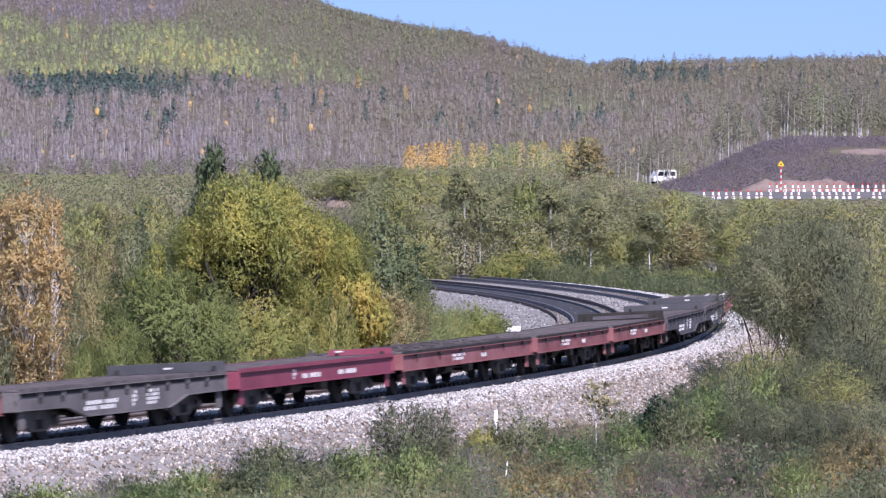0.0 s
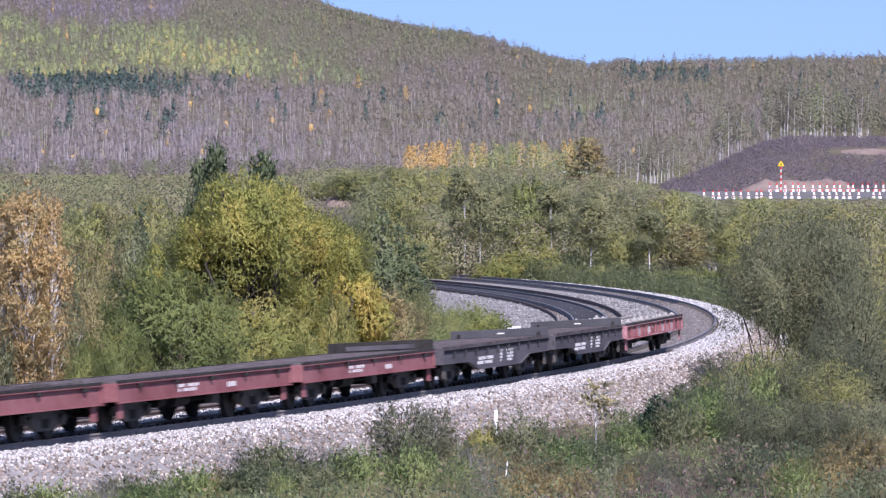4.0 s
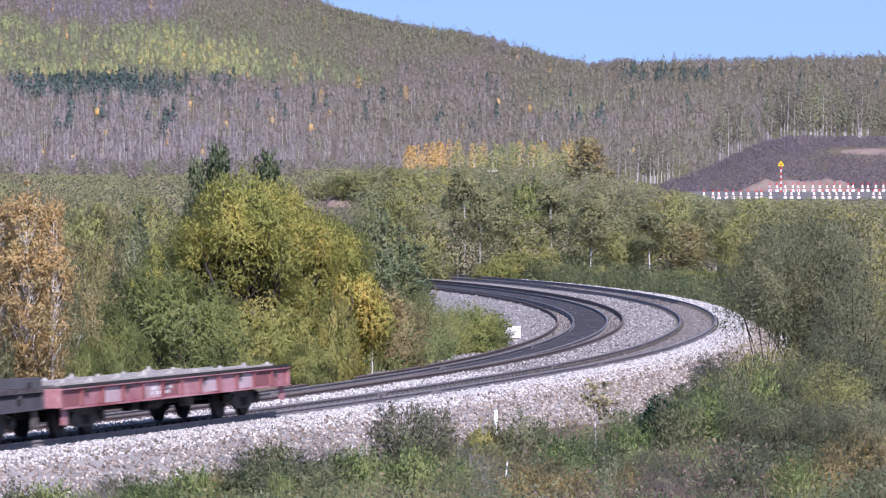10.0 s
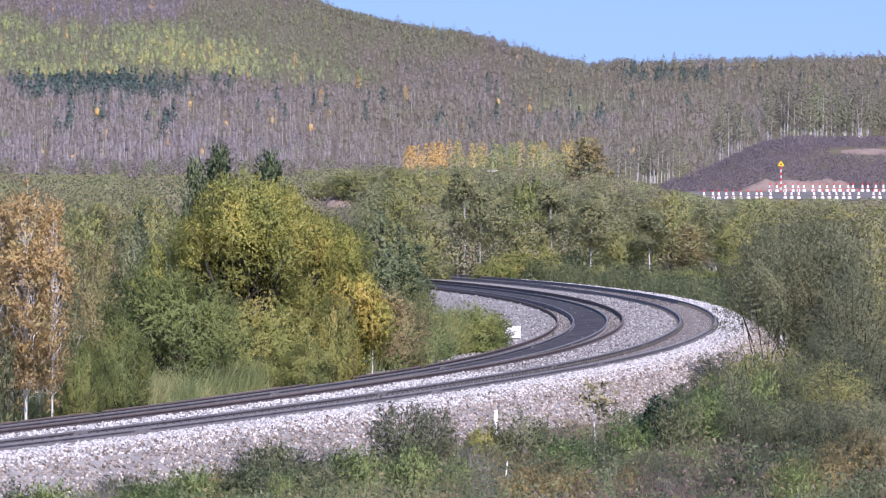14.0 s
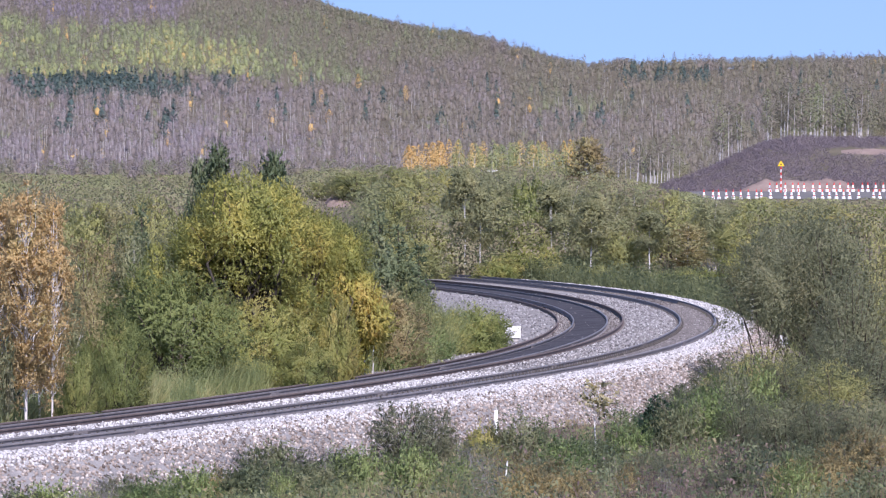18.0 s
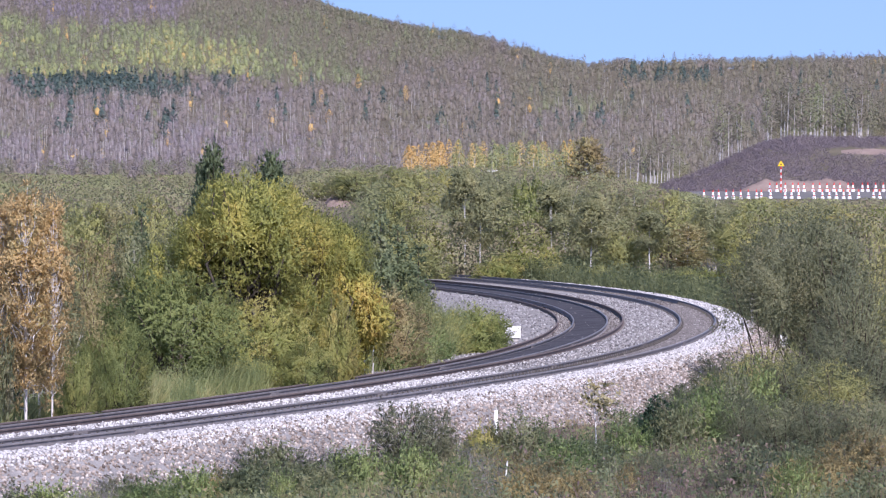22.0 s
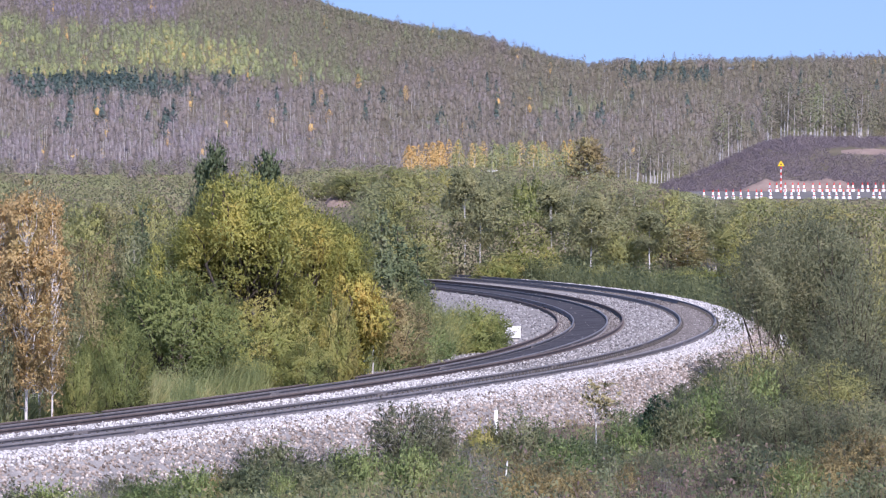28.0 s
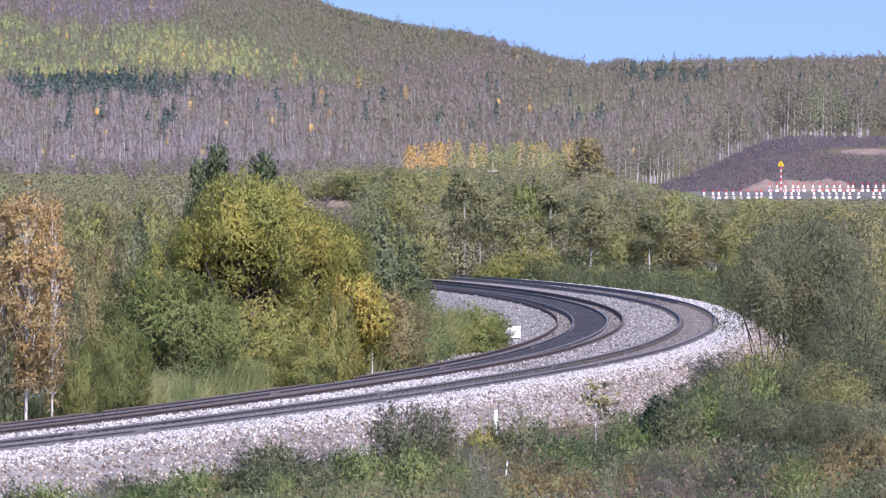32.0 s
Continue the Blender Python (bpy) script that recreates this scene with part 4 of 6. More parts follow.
def build_woods():
    rng = np.random.default_rng(5)
    # rows of trees climbing the slope, each standing a little above the one before it
    bg, dg = np.linspace(-100, 100, 201), np.linspace(1165, 4400, 500)
    gb, gd = np.meshgrid(bg, dg, indexing="ij")
    el = (ground_z(gd * gb / 1000, gd) - EYE.z) / gd * 1000.0
    el = np.maximum.accumulate(np.where(gd <= crest_dist(gb), el, -9), axis=1) + np.arange(500)[None] * 1e-6
    b, d = [], []
    for i, e0 in enumerate(np.arange(1.3, 36.0, 0.85)):
        rb = rng.uniform(-98, 98, 260)
        re = e0 + 1.1 * vnoise(rb / 8, rb * 0 + i * 3.7, 3.0) + rng.normal(size=260) * 0.4
        for x, want in zip(rb, re):
            j = int(round(x + 100))
            if want < el[j, -1] - 0.15:
                b.append(x)
                d.append(float(np.interp(want, el[j], dg)))
    rb = rng.uniform(-98, 98, 2200)
    b, d = np.concatenate([b, rb]), np.concatenate([d, crest_dist(rb) - rng.uniform(0, 110, 2200)])
    n = len(b)
    gz = ground_z(d * b / 1000, d)
    e = (gz - EYE.z) / d * 1000.0
    grown = np.interp(d, [1165, 2000, 4300], [6.0, 7.8, 11.5])
    h = grown * np.where(np.arange(n) < n - 2200, rng.uniform(0.75, 1.25, n), rng.uniform(0.55, 0.8, n))
    rad = grown * rng.uniform(0.18, 0.34, n)
    n1 = vnoise(b / 14, e / 4.5, 1.0)
    n2 = vnoise(b / 4, e / 1.6, 7.0)

    # stands of trees that turn together: bearings, heights over the horizon, tint, share
    tint = 0.19 + 0.12 * smooth(-45, 25, b) + 0.12 * n2 + 0.1 * n1

    def stand(b0, b1, e0, e1, colour, share=1.0, soft_b=4.0, soft_e=0.9):
        bb, ee = b + 5 * n1 + 2.5 * n2, e + 1.2 * n2
        w = share * smooth(b0 - soft_b, b0 + soft_b, bb) * (1 - smooth(b1 - soft_b, b1 + soft_b, bb)) * smooth(e0 - soft_e, e0 + soft_e, ee) * (1 - smooth(e1 - soft_e, e1 + soft_e, ee))
        return tint + w * (colour - tint) * np.clip(1 + 0.9 * n2, 0, 1.15)

    tint = stand(-120, -20, 19.5, 31.5, 0.6, 0.95)        # green shoulder of the hill
    tint = stand(-46, 6, 23.0, 40.0, 0.46, 0.85)           # dull olive flank below the crest
    tint = stand(-60, -35, 20.5, 26.5, 0.7, 1.0)          # bright yellow-green aspens
    tint = stand(-79, -62, 19.8, 21.2, 0.72, 1.0, 3, 0.5)
    tint = stand(-76, -49, 30.0, 38.0, 0.02, 1.0, 3, 0.7) # bare purple birches
    tint = stand(-34, -10, 18.0, 21.5, 0.6, 0.7)
    tint = stand(14, 36, 12.8, 15.4, 0.68, 0.9)
    tint = stand(-12, 3, 9.5, 14.0, 0.5, 0.6)
    tint = stand(10, 120, 15.0, 26.0, 0.4, 0.7)
    tint = stand(-30, 40, 6.0, 16.0, 0.28, 0.4)
    tint = stand(-120, -25, -1.0, 8.0, 0.06, 0.6)         # bare lavender stems at the foot
    tint = np.minimum(tint, 0.69) + 0.04 * rng.normal(size=n)
    tint = np.where(rng.uniform(0, 1, n) < 0.006, 0.8, tint)
    tint = np.where((rng.uniform(0, 1, n) < 0.08) & (e < 14), rng.uniform(0.3, 0.56, n), tint)
    tint = np.clip(tint, 0.0, 0.82)
    belt = ((b > -81) & (b < -48) & (e > 16.0) & (e < 19.3)) | ((b > 32) & (b < 52) & (e > 19) & (e < 21.2))
    drop = belt & (rng.uniform(0, 1, n) < 0.75)
    b, d, h, rad, tint = b[~drop], d[~drop], h[~drop], rad[~drop], tint[~drop]
    n = len(b)
    near = d < 1750
    far_wood("birch_woods", "grey-brown half-bare birch woods with pale stems on lower slope", rng, b[near], d[near], h[near], rad[near], tint[near], 115, 0.000098 * d[near], 0.12, low=0.05, stemmed=0.7, core=0.34)
    far = ~near
    far_wood("hill_woods", "mixed autumn woods in grey-brown and yellow-green on hill", rng, b[far], d[far], h[far], rad[far], tint[far], 105, 0.000098 * d[far], 0.16, low=0.0, stemmed=0.3, core=0.34)
    # leafless birches: pale stems standing before the crowns
    bare = np.flatnonzero((e[~drop] < 17) & (rng.uniform(0, 1, n) < np.interp(b, [-40, 10], [0.5, 0.22])))
    far_wood("bare_birches", "leafless birches with pale thin stems on the slope", rng, b[bare] + rng.normal(size=len(bare)) * 0.8, d[bare] - 6, h[bare] * 1.02, rad[bare] * 0.6, tint[bare] * 0.6, 16, 0.0001 * d[bare], 0.15, low=0.45, stemmed=1.0)
    # uneven fringe of the woods
    k = 1300
    fb = rng.uniform(-96, 40, k)
    fb = np.where((fb > -9) & (fb < 25), fb - 60, fb)
    far_wood("wood_fringe", "mixed rusty and olive trees along the edge of woods", rng, fb, rng.uniform(1030, 1165, k), rng.uniform(1.6, 6.0, k), rng.uniform(1.0, 2.2, k), np.clip(0.32 + 0.3 * vnoise(fb / 3, fb * 0, 4.0) + rng.normal(size=k) * 0.09, 0.1, 0.7), 130, 0.17, 0.12, low=0.12, stemmed=0.6, core=0.3)
    # dark conifers in a belt and scattered
    k = 190
    cb = np.concatenate([-64.5 + 15.5 * np.clip(rng.normal(0, 0.6, k), -1.05, 1.05), rng.uniform(-44, -40, 14), rng.uniform(33, 50, 40), rng.uniform(-90, 95, 90)])
    ce = np.concatenate([rng.uniform(17.3, 18.9, k) + rng.normal(0, 0.3, k), rng.uniform(17.6, 18.8, 14), rng.uniform(20.0, 21.5, 40), rng.uniform(9, 22, 90)])
    cd = np.empty(len(cb))
    for i in range(len(cb)):
        dd = np.linspace(1200, float(crest_dist(cb[i])) - 20, 300)
        el = (ground_z(dd * cb[i] / 1000, dd) - EYE.z) / dd * 1000
        cd[i] = dd[np.argmin(np.abs(el - ce[i]))]
    far_wood("conifer_belt", "dark green conifers standing among bare birches on hill", rng, cb, cd, np.where(np.arange(len(cb)) < len(cb) - 90, rng.uniform(4.5, 8.5, len(cb)), rng.uniform(6.0, 9.5, len(cb))), rng.uniform(1.8, 3.0, len(cb)), rng.uniform(0.93, 1.0, len(cb)), 90, 0.45, 0, cone=True, core=0.35)
    # golden aspens at the foot of the slope
    gb = np.concatenate([rng.normal(-4.3, 1.5, 11), rng.normal(-0.6, 1.2, 10), rng.uniform(2, 25, 60), [-23, -16, -21.5, -28, -7]])
    gd = np.concatenate([rng.uniform(1105, 1160, 81), [1750, 2100, 1600, 2300, 1900]])
    gt = np.concatenate([rng.uniform(0.8, 0.84, 21), rng.uniform(0.6, 0.79, 60), np.full(5, 0.82)])
    far_wood("aspen_clump", "golden yellow aspens with white stems at slope foot", rng, gb, gd, rng.uniform(6.5, 10.0, len(gb)), rng.uniform(1.2, 1.9, len(gb)), gt, 280, 0.2, 0.2, low=0.3)
    # birches on the mound above the road
    mb = np.concatenate([rng.uniform(61, 90, 150), rng.normal(54, 1.5, 14), rng.uniform(33, 45, 40)])
    md = np.concatenate([rng.uniform(690, 745, 150), rng.uniform(690, 705, 14), rng.uniform(830, 880, 40)])
    mt = np.clip(rng.normal(0.42, 0.1, len(mb)), 0.1, 0.6)
    far_wood("birch_grove", "white-stemmed birches with thin rusty crowns on mound", rng, mb, md, rng.uniform(5.2, 8.8, len(mb)), rng.uniform(0.8, 1.5, len(mb)), mt, 210, 0.13, 0.17, low=0.36, stemmed=0.62)
    # darker young trees behind the birches
    ub = np.concatenate([rng.uniform(62, 92, 150), rng.uniform(30, 46, 50)])
    ud = np.concatenate([rng.uniform(748, 800, 150), rng.uniform(885, 930, 50)])
    far_wood("young_trees", "dense olive young trees behind the white birch stems", rng, ub, ud, rng.uniform(3.5, 6.5, 200), rng.uniform(1.2, 2.2, 200), np.clip(rng.normal(0.42, 0.08, 200), 0.2, 0.58), 200, 0.12, 0, low=0.0, material="scrub")
    # brush on the mound
    sb = rng.uniform(42, 95, 6000)
    sd = rng.uniform(556, 740, 6000)
    tan = (sb > 72.5) & (np.abs(sd - 618 - 3 * np.sin(sb)) < 9)
    sb, sd = sb[~tan], sd[~tan]
    k = len(sb)
    tall = rng.uniform(0, 1, k) < 0.025
    sh = np.where(tall, rng.uniform(1.2, 2.6, k), rng.uniform(0.4, 1.1, k))
    st = np.clip(0.1 + 0.14 * vnoise(sb / 3, sd / 14, 2.0) + rng.normal(size=k) * 0.03 + 0.25 * tall, -0.1, 0.4)
    far_wood("mound_brush", "low purple-grey leafless brush on the mound", rng, sb, sd, sh, rng.uniform(0.6, 1.3, k), st, 60, 0.065, 0, low=0.0, category="brush", material="brush")
    # scrub of the valley floor
    n = 1900
    vb = np.concatenate([rng.uniform(-95, 95, 1600), rng.uniform(-24, 42, 300)])
    vd = 345 * (1150 / 345) ** rng.uniform(0, 1, n)
    vd[1600:] = rng.uniform(350, 520, 300)
    keep = ~((vb > 36) & (vd > 470)) & ~((np.abs(vb + 19) < 6.0) & (vd < 505)) & ~((vb > 30) & (vd > 780))
    vb, vd = vb[keep], vd[keep]
    vh = rng.uniform(1.8, 5.0, len(vb))
    lim = EYE.z + 0.001 * vd * np.interp(vb, [-95, -30, -22, 22, 32, 46, 47], [2.3, 2.3, 3.4, 3.4, 2.0, 0.0, -2.3]) * rng.uniform(0.3, 1.5, len(vb)) - ground_z(vd * vb / 1000, vd)
    keep = lim > 0.5
    vb, vd, vh = vb[keep], vd[keep], np.minimum(vh, lim)[keep]
    nn = vnoise(vb / 7, vd / 60, 3.0)
    vt = np.clip(0.48 + 0.42 * nn + rng.normal(size=len(vb)) * 0.06, 0.3, 0.68)
    far_wood("valley_scrub", "olive and yellow-green willow scrub on valley floor", rng, vb, vd, vh, rng.uniform(1.8, 4.6, len(vb)), vt, 420, 0.05 + 0.1 * vd / 900, 0, low=0.0, category="scrub", material="scrub")


build_woods()


# ---- the road with its warning posts ----
def build_road():
    bs = np.linspace(39, 130, 90)
    ds = np.linspace(504, 528, 9)
    verts = [(d * b / 1000, d, float(ground_z(d * b / 1000, d)) + 0.07) for b in bs for d in ds]
    k = len(ds)
    faces = [(i * k + j, (i + 1) * k + j, (i + 1) * k + j + 1, i * k + j + 1) for i in range(len(bs) - 1) for j in range(k - 1)]
    tagged(new("road", indexed("road", verts, faces, "asphalt", True)), "grey closed road lined with warning posts", "road", kind="structure")
    # bare earth cuttings
    for name, b0, b1, d0, d1 in (("earth_bank", 55, 80, 539, 556), ("earth_bank", -22.5, -15.5, 466, 480), ("earth_bank", 74, 97, 613, 621)):
        bs, ds = np.linspace(b0, b1, 30), np.linspace(d0, d1, 8)
        verts = []
        for b in bs:
            for d in ds:
                x, y = d * b / 1000, d
                f = min(1.0, 5 * (b - b0) / (b1 - b0), 5 * (b1 - b) / (b1 - b0)) * min(1, 4 * (d - d0) / (d1 - d0) + 0.0)
                lift = (0.35 if d0 > 600 else 1.7 if b > 0 else 1.0) * f * (0.8 + 0.3 * noise.noise((b * 0.6, d * 0.2, 0)))
                verts.append((x, y, float(ground_z(x, y)) - 0.1 + lift))
        k = len(ds)
        faces = [(i * k + j, (i + 1) * k + j, (i + 1) * k + j + 1, i * k + j + 1) for i in range(len(bs) - 1) for j in range(k - 1)]
        tagged(new(name, indexed(name, verts, faces, "clay", True)), "bank of bare reddish earth", "earth", kind="structure")


build_road()


def warning_post():
    ob = tagged(new("warning_post"), "white warning post with red top standing by the road", "post", "warning posts along the road")
    bm = bmesh.new(); cyl(bm, (0, 0, 0), (0, 0, 1), 0.2, 0.17, 0.26, 12); bevel(bm, 0.015)
    part("base", bm, "white", ob)
    bm = bmesh.new(); cyl(bm, (0, 0, 0.26), (0, 0, 1), 0.075, 0.06, 0.12, 10)
    part("collar", bm, "red_plastic", ob, "red collar")
    bm = bmesh.new(); cyl(bm, (0, 0, 0.38), (0, 0, 1), 0.12, 0.075, 0.3, 12)
    part("shaft", bm, "white", ob)
    bm = bmesh.new(); cyl(bm, (0, 0, 0.68), (0, 0, 1), 0.075, 0.035, 0.24, 12)
    part("tip", bm, "red_plastic", ob, "red tip")
    return ob


def build_posts():
    first = warning_post()
    rng = np.random.default_rng(9)
    rows = [(49.4 + 1.38 * i, 506.5) for i in range(29)] + [(61.8 + 1.32 * i, 526.5) for i in range(21)]
    for i, (b, d) in enumerate(rows):
        if i in (10, 14, 22):
            continue
        b2 = b + rng.normal() * 0.16
        x, y, z = spot(b2, d)
        m = Matrix.LocRotScale((x, y, z + 0.06), Euler((rng.normal() * 0.02, rng.normal() * 0.02, rng.uniform(0, 6))), (1, 1, 1))
        if i == 0:
            first.matrix_basis = m
        else:
            copy_thing(first, m)
    x, y, z = spot(63.8, 524.0)
    sign = tagged(new("warning_sign"), "yellow triangular warning sign on a red and white pole", "sign")
    sign.location = (x, y, z + 0.05)
    for i in range(9):
        bm = bmesh.new(); cyl(bm, (0, 0, i * 0.29), (0, 0, 1), 0.06, 0.06, 0.29, 10)
        part("pole_band", bm, "red_plastic" if i % 2 == 0 else "white", sign)
    for name, s, m, y0 in (("sign_plate", 0.8, "yellow_sign", 0.0), ("sign_mark", 0.26, "black", -0.02)):
        bm = bmesh.new()
        pts = [(-0.42 * s, 0), (0.42 * s, 0), (0, 0.72 * s)]
        f = bm.faces.new([bm.verts.new((p, -0.08 + y0, 2.6 + (1 - s) * 0.22 + q)) for p, q in pts])
        g = bmesh.ops.extrude_face_region(bm, geom=[f])
        bmesh.ops.translate(bm, verts=[v for v in g["geom"] if isinstance(v, bmesh.types.BMVert)], vec=(0, 0.03, 0))
        bmesh.ops.recalc_face_normals(bm, faces=bm.faces[:])
        part(name, bm, m, sign)


build_posts()


# ---- small things beside the line ----
def cabinet(b, d, w, dep, h, label, z=None):
    x, y, g = spot(b, d)
    ob = tagged(new("signal_box"), label, "signal box", "signal boxes by the line")
    ob.location = (x, y, (g if z is None else z) - 0.02)
    bm = bmesh.new(); box(bm, -w * 0.3, w * 0.3, -dep * 0.3, dep * 0.3, 0, h * 0.25)
    part("foot", bm, "concrete", ob)
    bm = bmesh.new(); box(bm, -w / 2, w / 2, -dep / 2, dep / 2, h * 0.22, h * 0.93); bevel(bm, 0.02)
    part("body", bm, "white", ob)
    bm = bmesh.new(); box(bm, -w * 0.54, w * 0.54, -dep * 0.54, dep * 0.54, h * 0.93, h); bevel(bm, 0.012)
    part("lid", bm, "white", ob)
    bm = bmesh.new(); box(bm, -w * 0.36, w * 0.36, -dep / 2 - 0.012, -dep / 2 + 0.01, h * 0.3, h * 0.86); bevel(bm, 0.004)
    part("door", bm, "white", ob)


cabinet(13.65, 211.0, 0.42, 0.36, 0.62, "white trackside signal box inside the curve", z=-0.42)
cabinet(12.1, 216.0, 0.34, 0.3, 0.62, "smaller white trackside signal box inside the curve", z=-0.42)
cabinet(64.2, 216.0, 0.36, 0.3, 0.5, "white signal box half hidden under the willow", z=-0.78)


def dwarf_signal(b, d, z, label):
    x, y, _ = spot(b, d)
    ob = tagged(new("dwarf_signal"), label, "signal")
    ob.location = (x, y, z)
    bm = bmesh.new(); cyl(bm, (0, 0, 0), (0, 0, 1), 0.05, 0.05, 0.75, 10)
    part("post", bm, "concrete", ob)
    bm = bmesh.new(); box(bm, -0.14, 0.14, -0.09, 0.09, 0.72, 1.36); bevel(bm, 0.02)
    part("head", bm, "black", ob, "black lamp housing")
    for zz in (0.9, 1.18):
        bm = bmesh.new(); cyl(bm, (0, -0.085, zz), (0, -1, 0), 0.085, 0.085, 0.02, 14)
        part("lens", bm, "white", ob, "whitish lamp lens")
        bm = bmesh.new(); cyl(bm, (0, -0.09, zz + 0.1), (0, -1, 0), 0.1, 0.09, 0.1, 10)
        part("hood", bm, "black", ob)


dwarf_signal(58.4, 222.0, -0.1, "small black trackside signal with two pale lenses")


def marker_post(b, d, h, w, z, label, tilt=0.0):
    x, y, _ = spot(b, d)
    ob = tagged(new("marker_post"), label, "post")
    ob.matrix_basis = pose(x, y, z, 0, tilt, 0)
    bm = bmesh.new(); box(bm, -w / 2, w / 2, -w / 2, w / 2, 0, h * 0.93); bevel(bm, 0.01)
    part("shaft", bm, "white", ob)
    bm = bmesh.new(); cyl(bm, (0, 0, h * 0.93), (0, 0, 1), w * 0.62, w * 0.3, h * 0.07, 4)
    part("cap", bm, "concrete", ob)


marker_post(10.0, 136.0, 1.42, 0.09, -1.38, "white concrete marker post at ballast toe")
marker_post(11.8, 104.0, 0.38, 0.03, -0.1, "thin white stake leaning among the weeds", 6.0)


# ---- the van ----
def build_van():
    van = tagged(new("van"), "small white van driving along the far road", "van")
    van.location = (0, 0, 0)
    L, W = 3.7, 1.5
    def shell(pts, y0, y1):
        bm = bmesh.new()
        a = [bm.verts.new((p, y0, q)) for p, q in pts]
        c = [bm.verts.new((p, y1, q)) for p, q in pts]
        bm.faces.new(a); bm.faces.new(c[::-1])
        for i in range(len(pts)):
            j = (i + 1) % len(pts)
            bm.faces.new((a[i], c[i], c[j], a[j]))
        bmesh.ops.recalc_face_normals(bm, faces=bm.faces[:])
        return bm
    bm = shell([(-1.85, 0.35), (1.8, 0.35), (1.85, 0.85), (1.72, 1.02), (-1.85, 1.02)], -W / 2, W / 2); bevel(bm, 0.05)
    body = part("body", bm, "white", van)
    bm = shell([(-1.82, 1.02), (1.7, 1.02), (1.1, 1.78), (0.9, 1.85), (-1.65, 1.85), (-1.8, 1.7)], -W / 2 + 0.06, W / 2 - 0.06); bevel(bm, 0.04)
    part("cabin", bm, "white", van)
    for s in (-1, 1):
        for x0, x1, x2 in ((-1.65, -0.85, -0.85), (-0.72, 0.1, 0.1), (0.23, 1.25, 0.85)):
            bm = bmesh.new()
            y = s * (W / 2 - 0.05)
            f = bm.faces.new([bm.verts.new(p) for p in ((x0, y, 1.1), (x1, y, 1.1), (x2, y, 1.62), (x0, y, 1.62))])
            g = bmesh.ops.extrude_face_region(bm, geom=[f])
            bmesh.ops.translate(bm, verts=[v for v in g["geom"] if isinstance(v, bmesh.types.BMVert)], vec=(0, -s * 0.03, 0))
            bmesh.ops.recalc_face_normals(bm, faces=bm.faces[:])
            part("window", bm, "black", van, "dark side window")
        for x in (-1.2, 1.2):
            bm = bmesh.new(); cyl(bm, (x, s * (W / 2 - 0.16), 0.28), (0, s, 0), 0.28, 0.28, 0.17, 16)
            wh = part("wheel", bm, "black", van)
            bm = bmesh.new(); cyl(bm, (x, s * (W / 2), 0.28), (0, s, 0), 0.16, 0.14, 0.02, 12)
            part("hubcap", bm, "concrete", wh)
        bm = bmesh.new(); box(bm, 1.8, 1.87, s * 0.55 - 0.12, s * 0.55 + 0.12, 0.68, 0.84); bevel(bm, 0.01)
        part("headlight", bm, "concrete", van)
    return van


van = build_van()
for piece in van.children_recursive:
    piece.data.transform(Matrix.Diagonal((1.12, 1.12, 1.25, 1.0)))

# ---- the train of flat wagons ----
M["red_paint"] = surface("faded red wagon paint", (0.2, 0.07, 0.075), (0.33, 0.15, 0.16), scale=1.1, fine=16, rough=0.65, bump=0.15, dirt=(0.13, 0.055, 0.05))
M["pink_paint"] = surface("sun-bleached red wagon paint", (0.3, 0.1, 0.11), (0.55, 0.36, 0.4), scale=0.9, fine=14, rough=0.7, bump=0.15, dirt=(0.2, 0.07, 0.07))
M["bleached"] = surface("whitish bleached wagon paint", (0.36, 0.22, 0.24), (0.6, 0.5, 0.54), scale=1.2, fine=14, rough=0.7, bump=0.1)
M["pale_grey_paint"] = surface("dusty light grey wagon paint", (0.105, 0.097, 0.103), (0.2, 0.186, 0.193), scale=1.0, fine=14, rough=0.75, bump=0.15, dirt=(0.07, 0.062, 0.062))
M["wine_paint"] = surface("dark red wagon paint", (0.2, 0.045, 0.075), (0.28, 0.075, 0.11), scale=0.8, fine=16, rough=0.55, bump=0.1, dirt=(0.14, 0.04, 0.055))
M["grey_paint"] = surface("dusty dark grey wagon paint", (0.06, 0.056, 0.067), (0.125, 0.116, 0.132), scale=1.0, fine=14, rough=0.7, bump=0.15, dirt=(0.05, 0.045, 0.045))
M["deck_wood"] = surface("weathered deck boards", (0.075, 0.065, 0.07), (0.18, 0.16, 0.165), scale=2.0, fine=20, rough=0.9, bump=0.5, dirt=(0.07, 0.055, 0.05))
# running gear colour, also the painted shade of deck-edge strips and slots
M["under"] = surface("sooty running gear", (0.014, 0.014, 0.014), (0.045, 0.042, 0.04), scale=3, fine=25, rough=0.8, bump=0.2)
M["dusty"] = surface("dusty bogie castings", (0.035, 0.032, 0.031), (0.14, 0.128, 0.122), scale=3, fine=25, rough=0.85, bump=0.2)
M["tread"] = surface("polished wheel tread", (0.2, 0.2, 0.2), (0.35, 0.34, 0.33), scale=4, fine=25, rough=0.4, metal=0.8, bump=0.03)
M["lettering"] = surface("stencilled white paint", (0.55, 0.55, 0.57), (0.8, 0.8, 0.8), scale=5, fine=40, rough=0.7, bump=0.02)
M["board_blue"] = surface("dark steel end board", (0.05, 0.052, 0.06), (0.085, 0.086, 0.097), scale=1.5, fine=20, rough=0.6, bump=0.1)

WHEELS = []


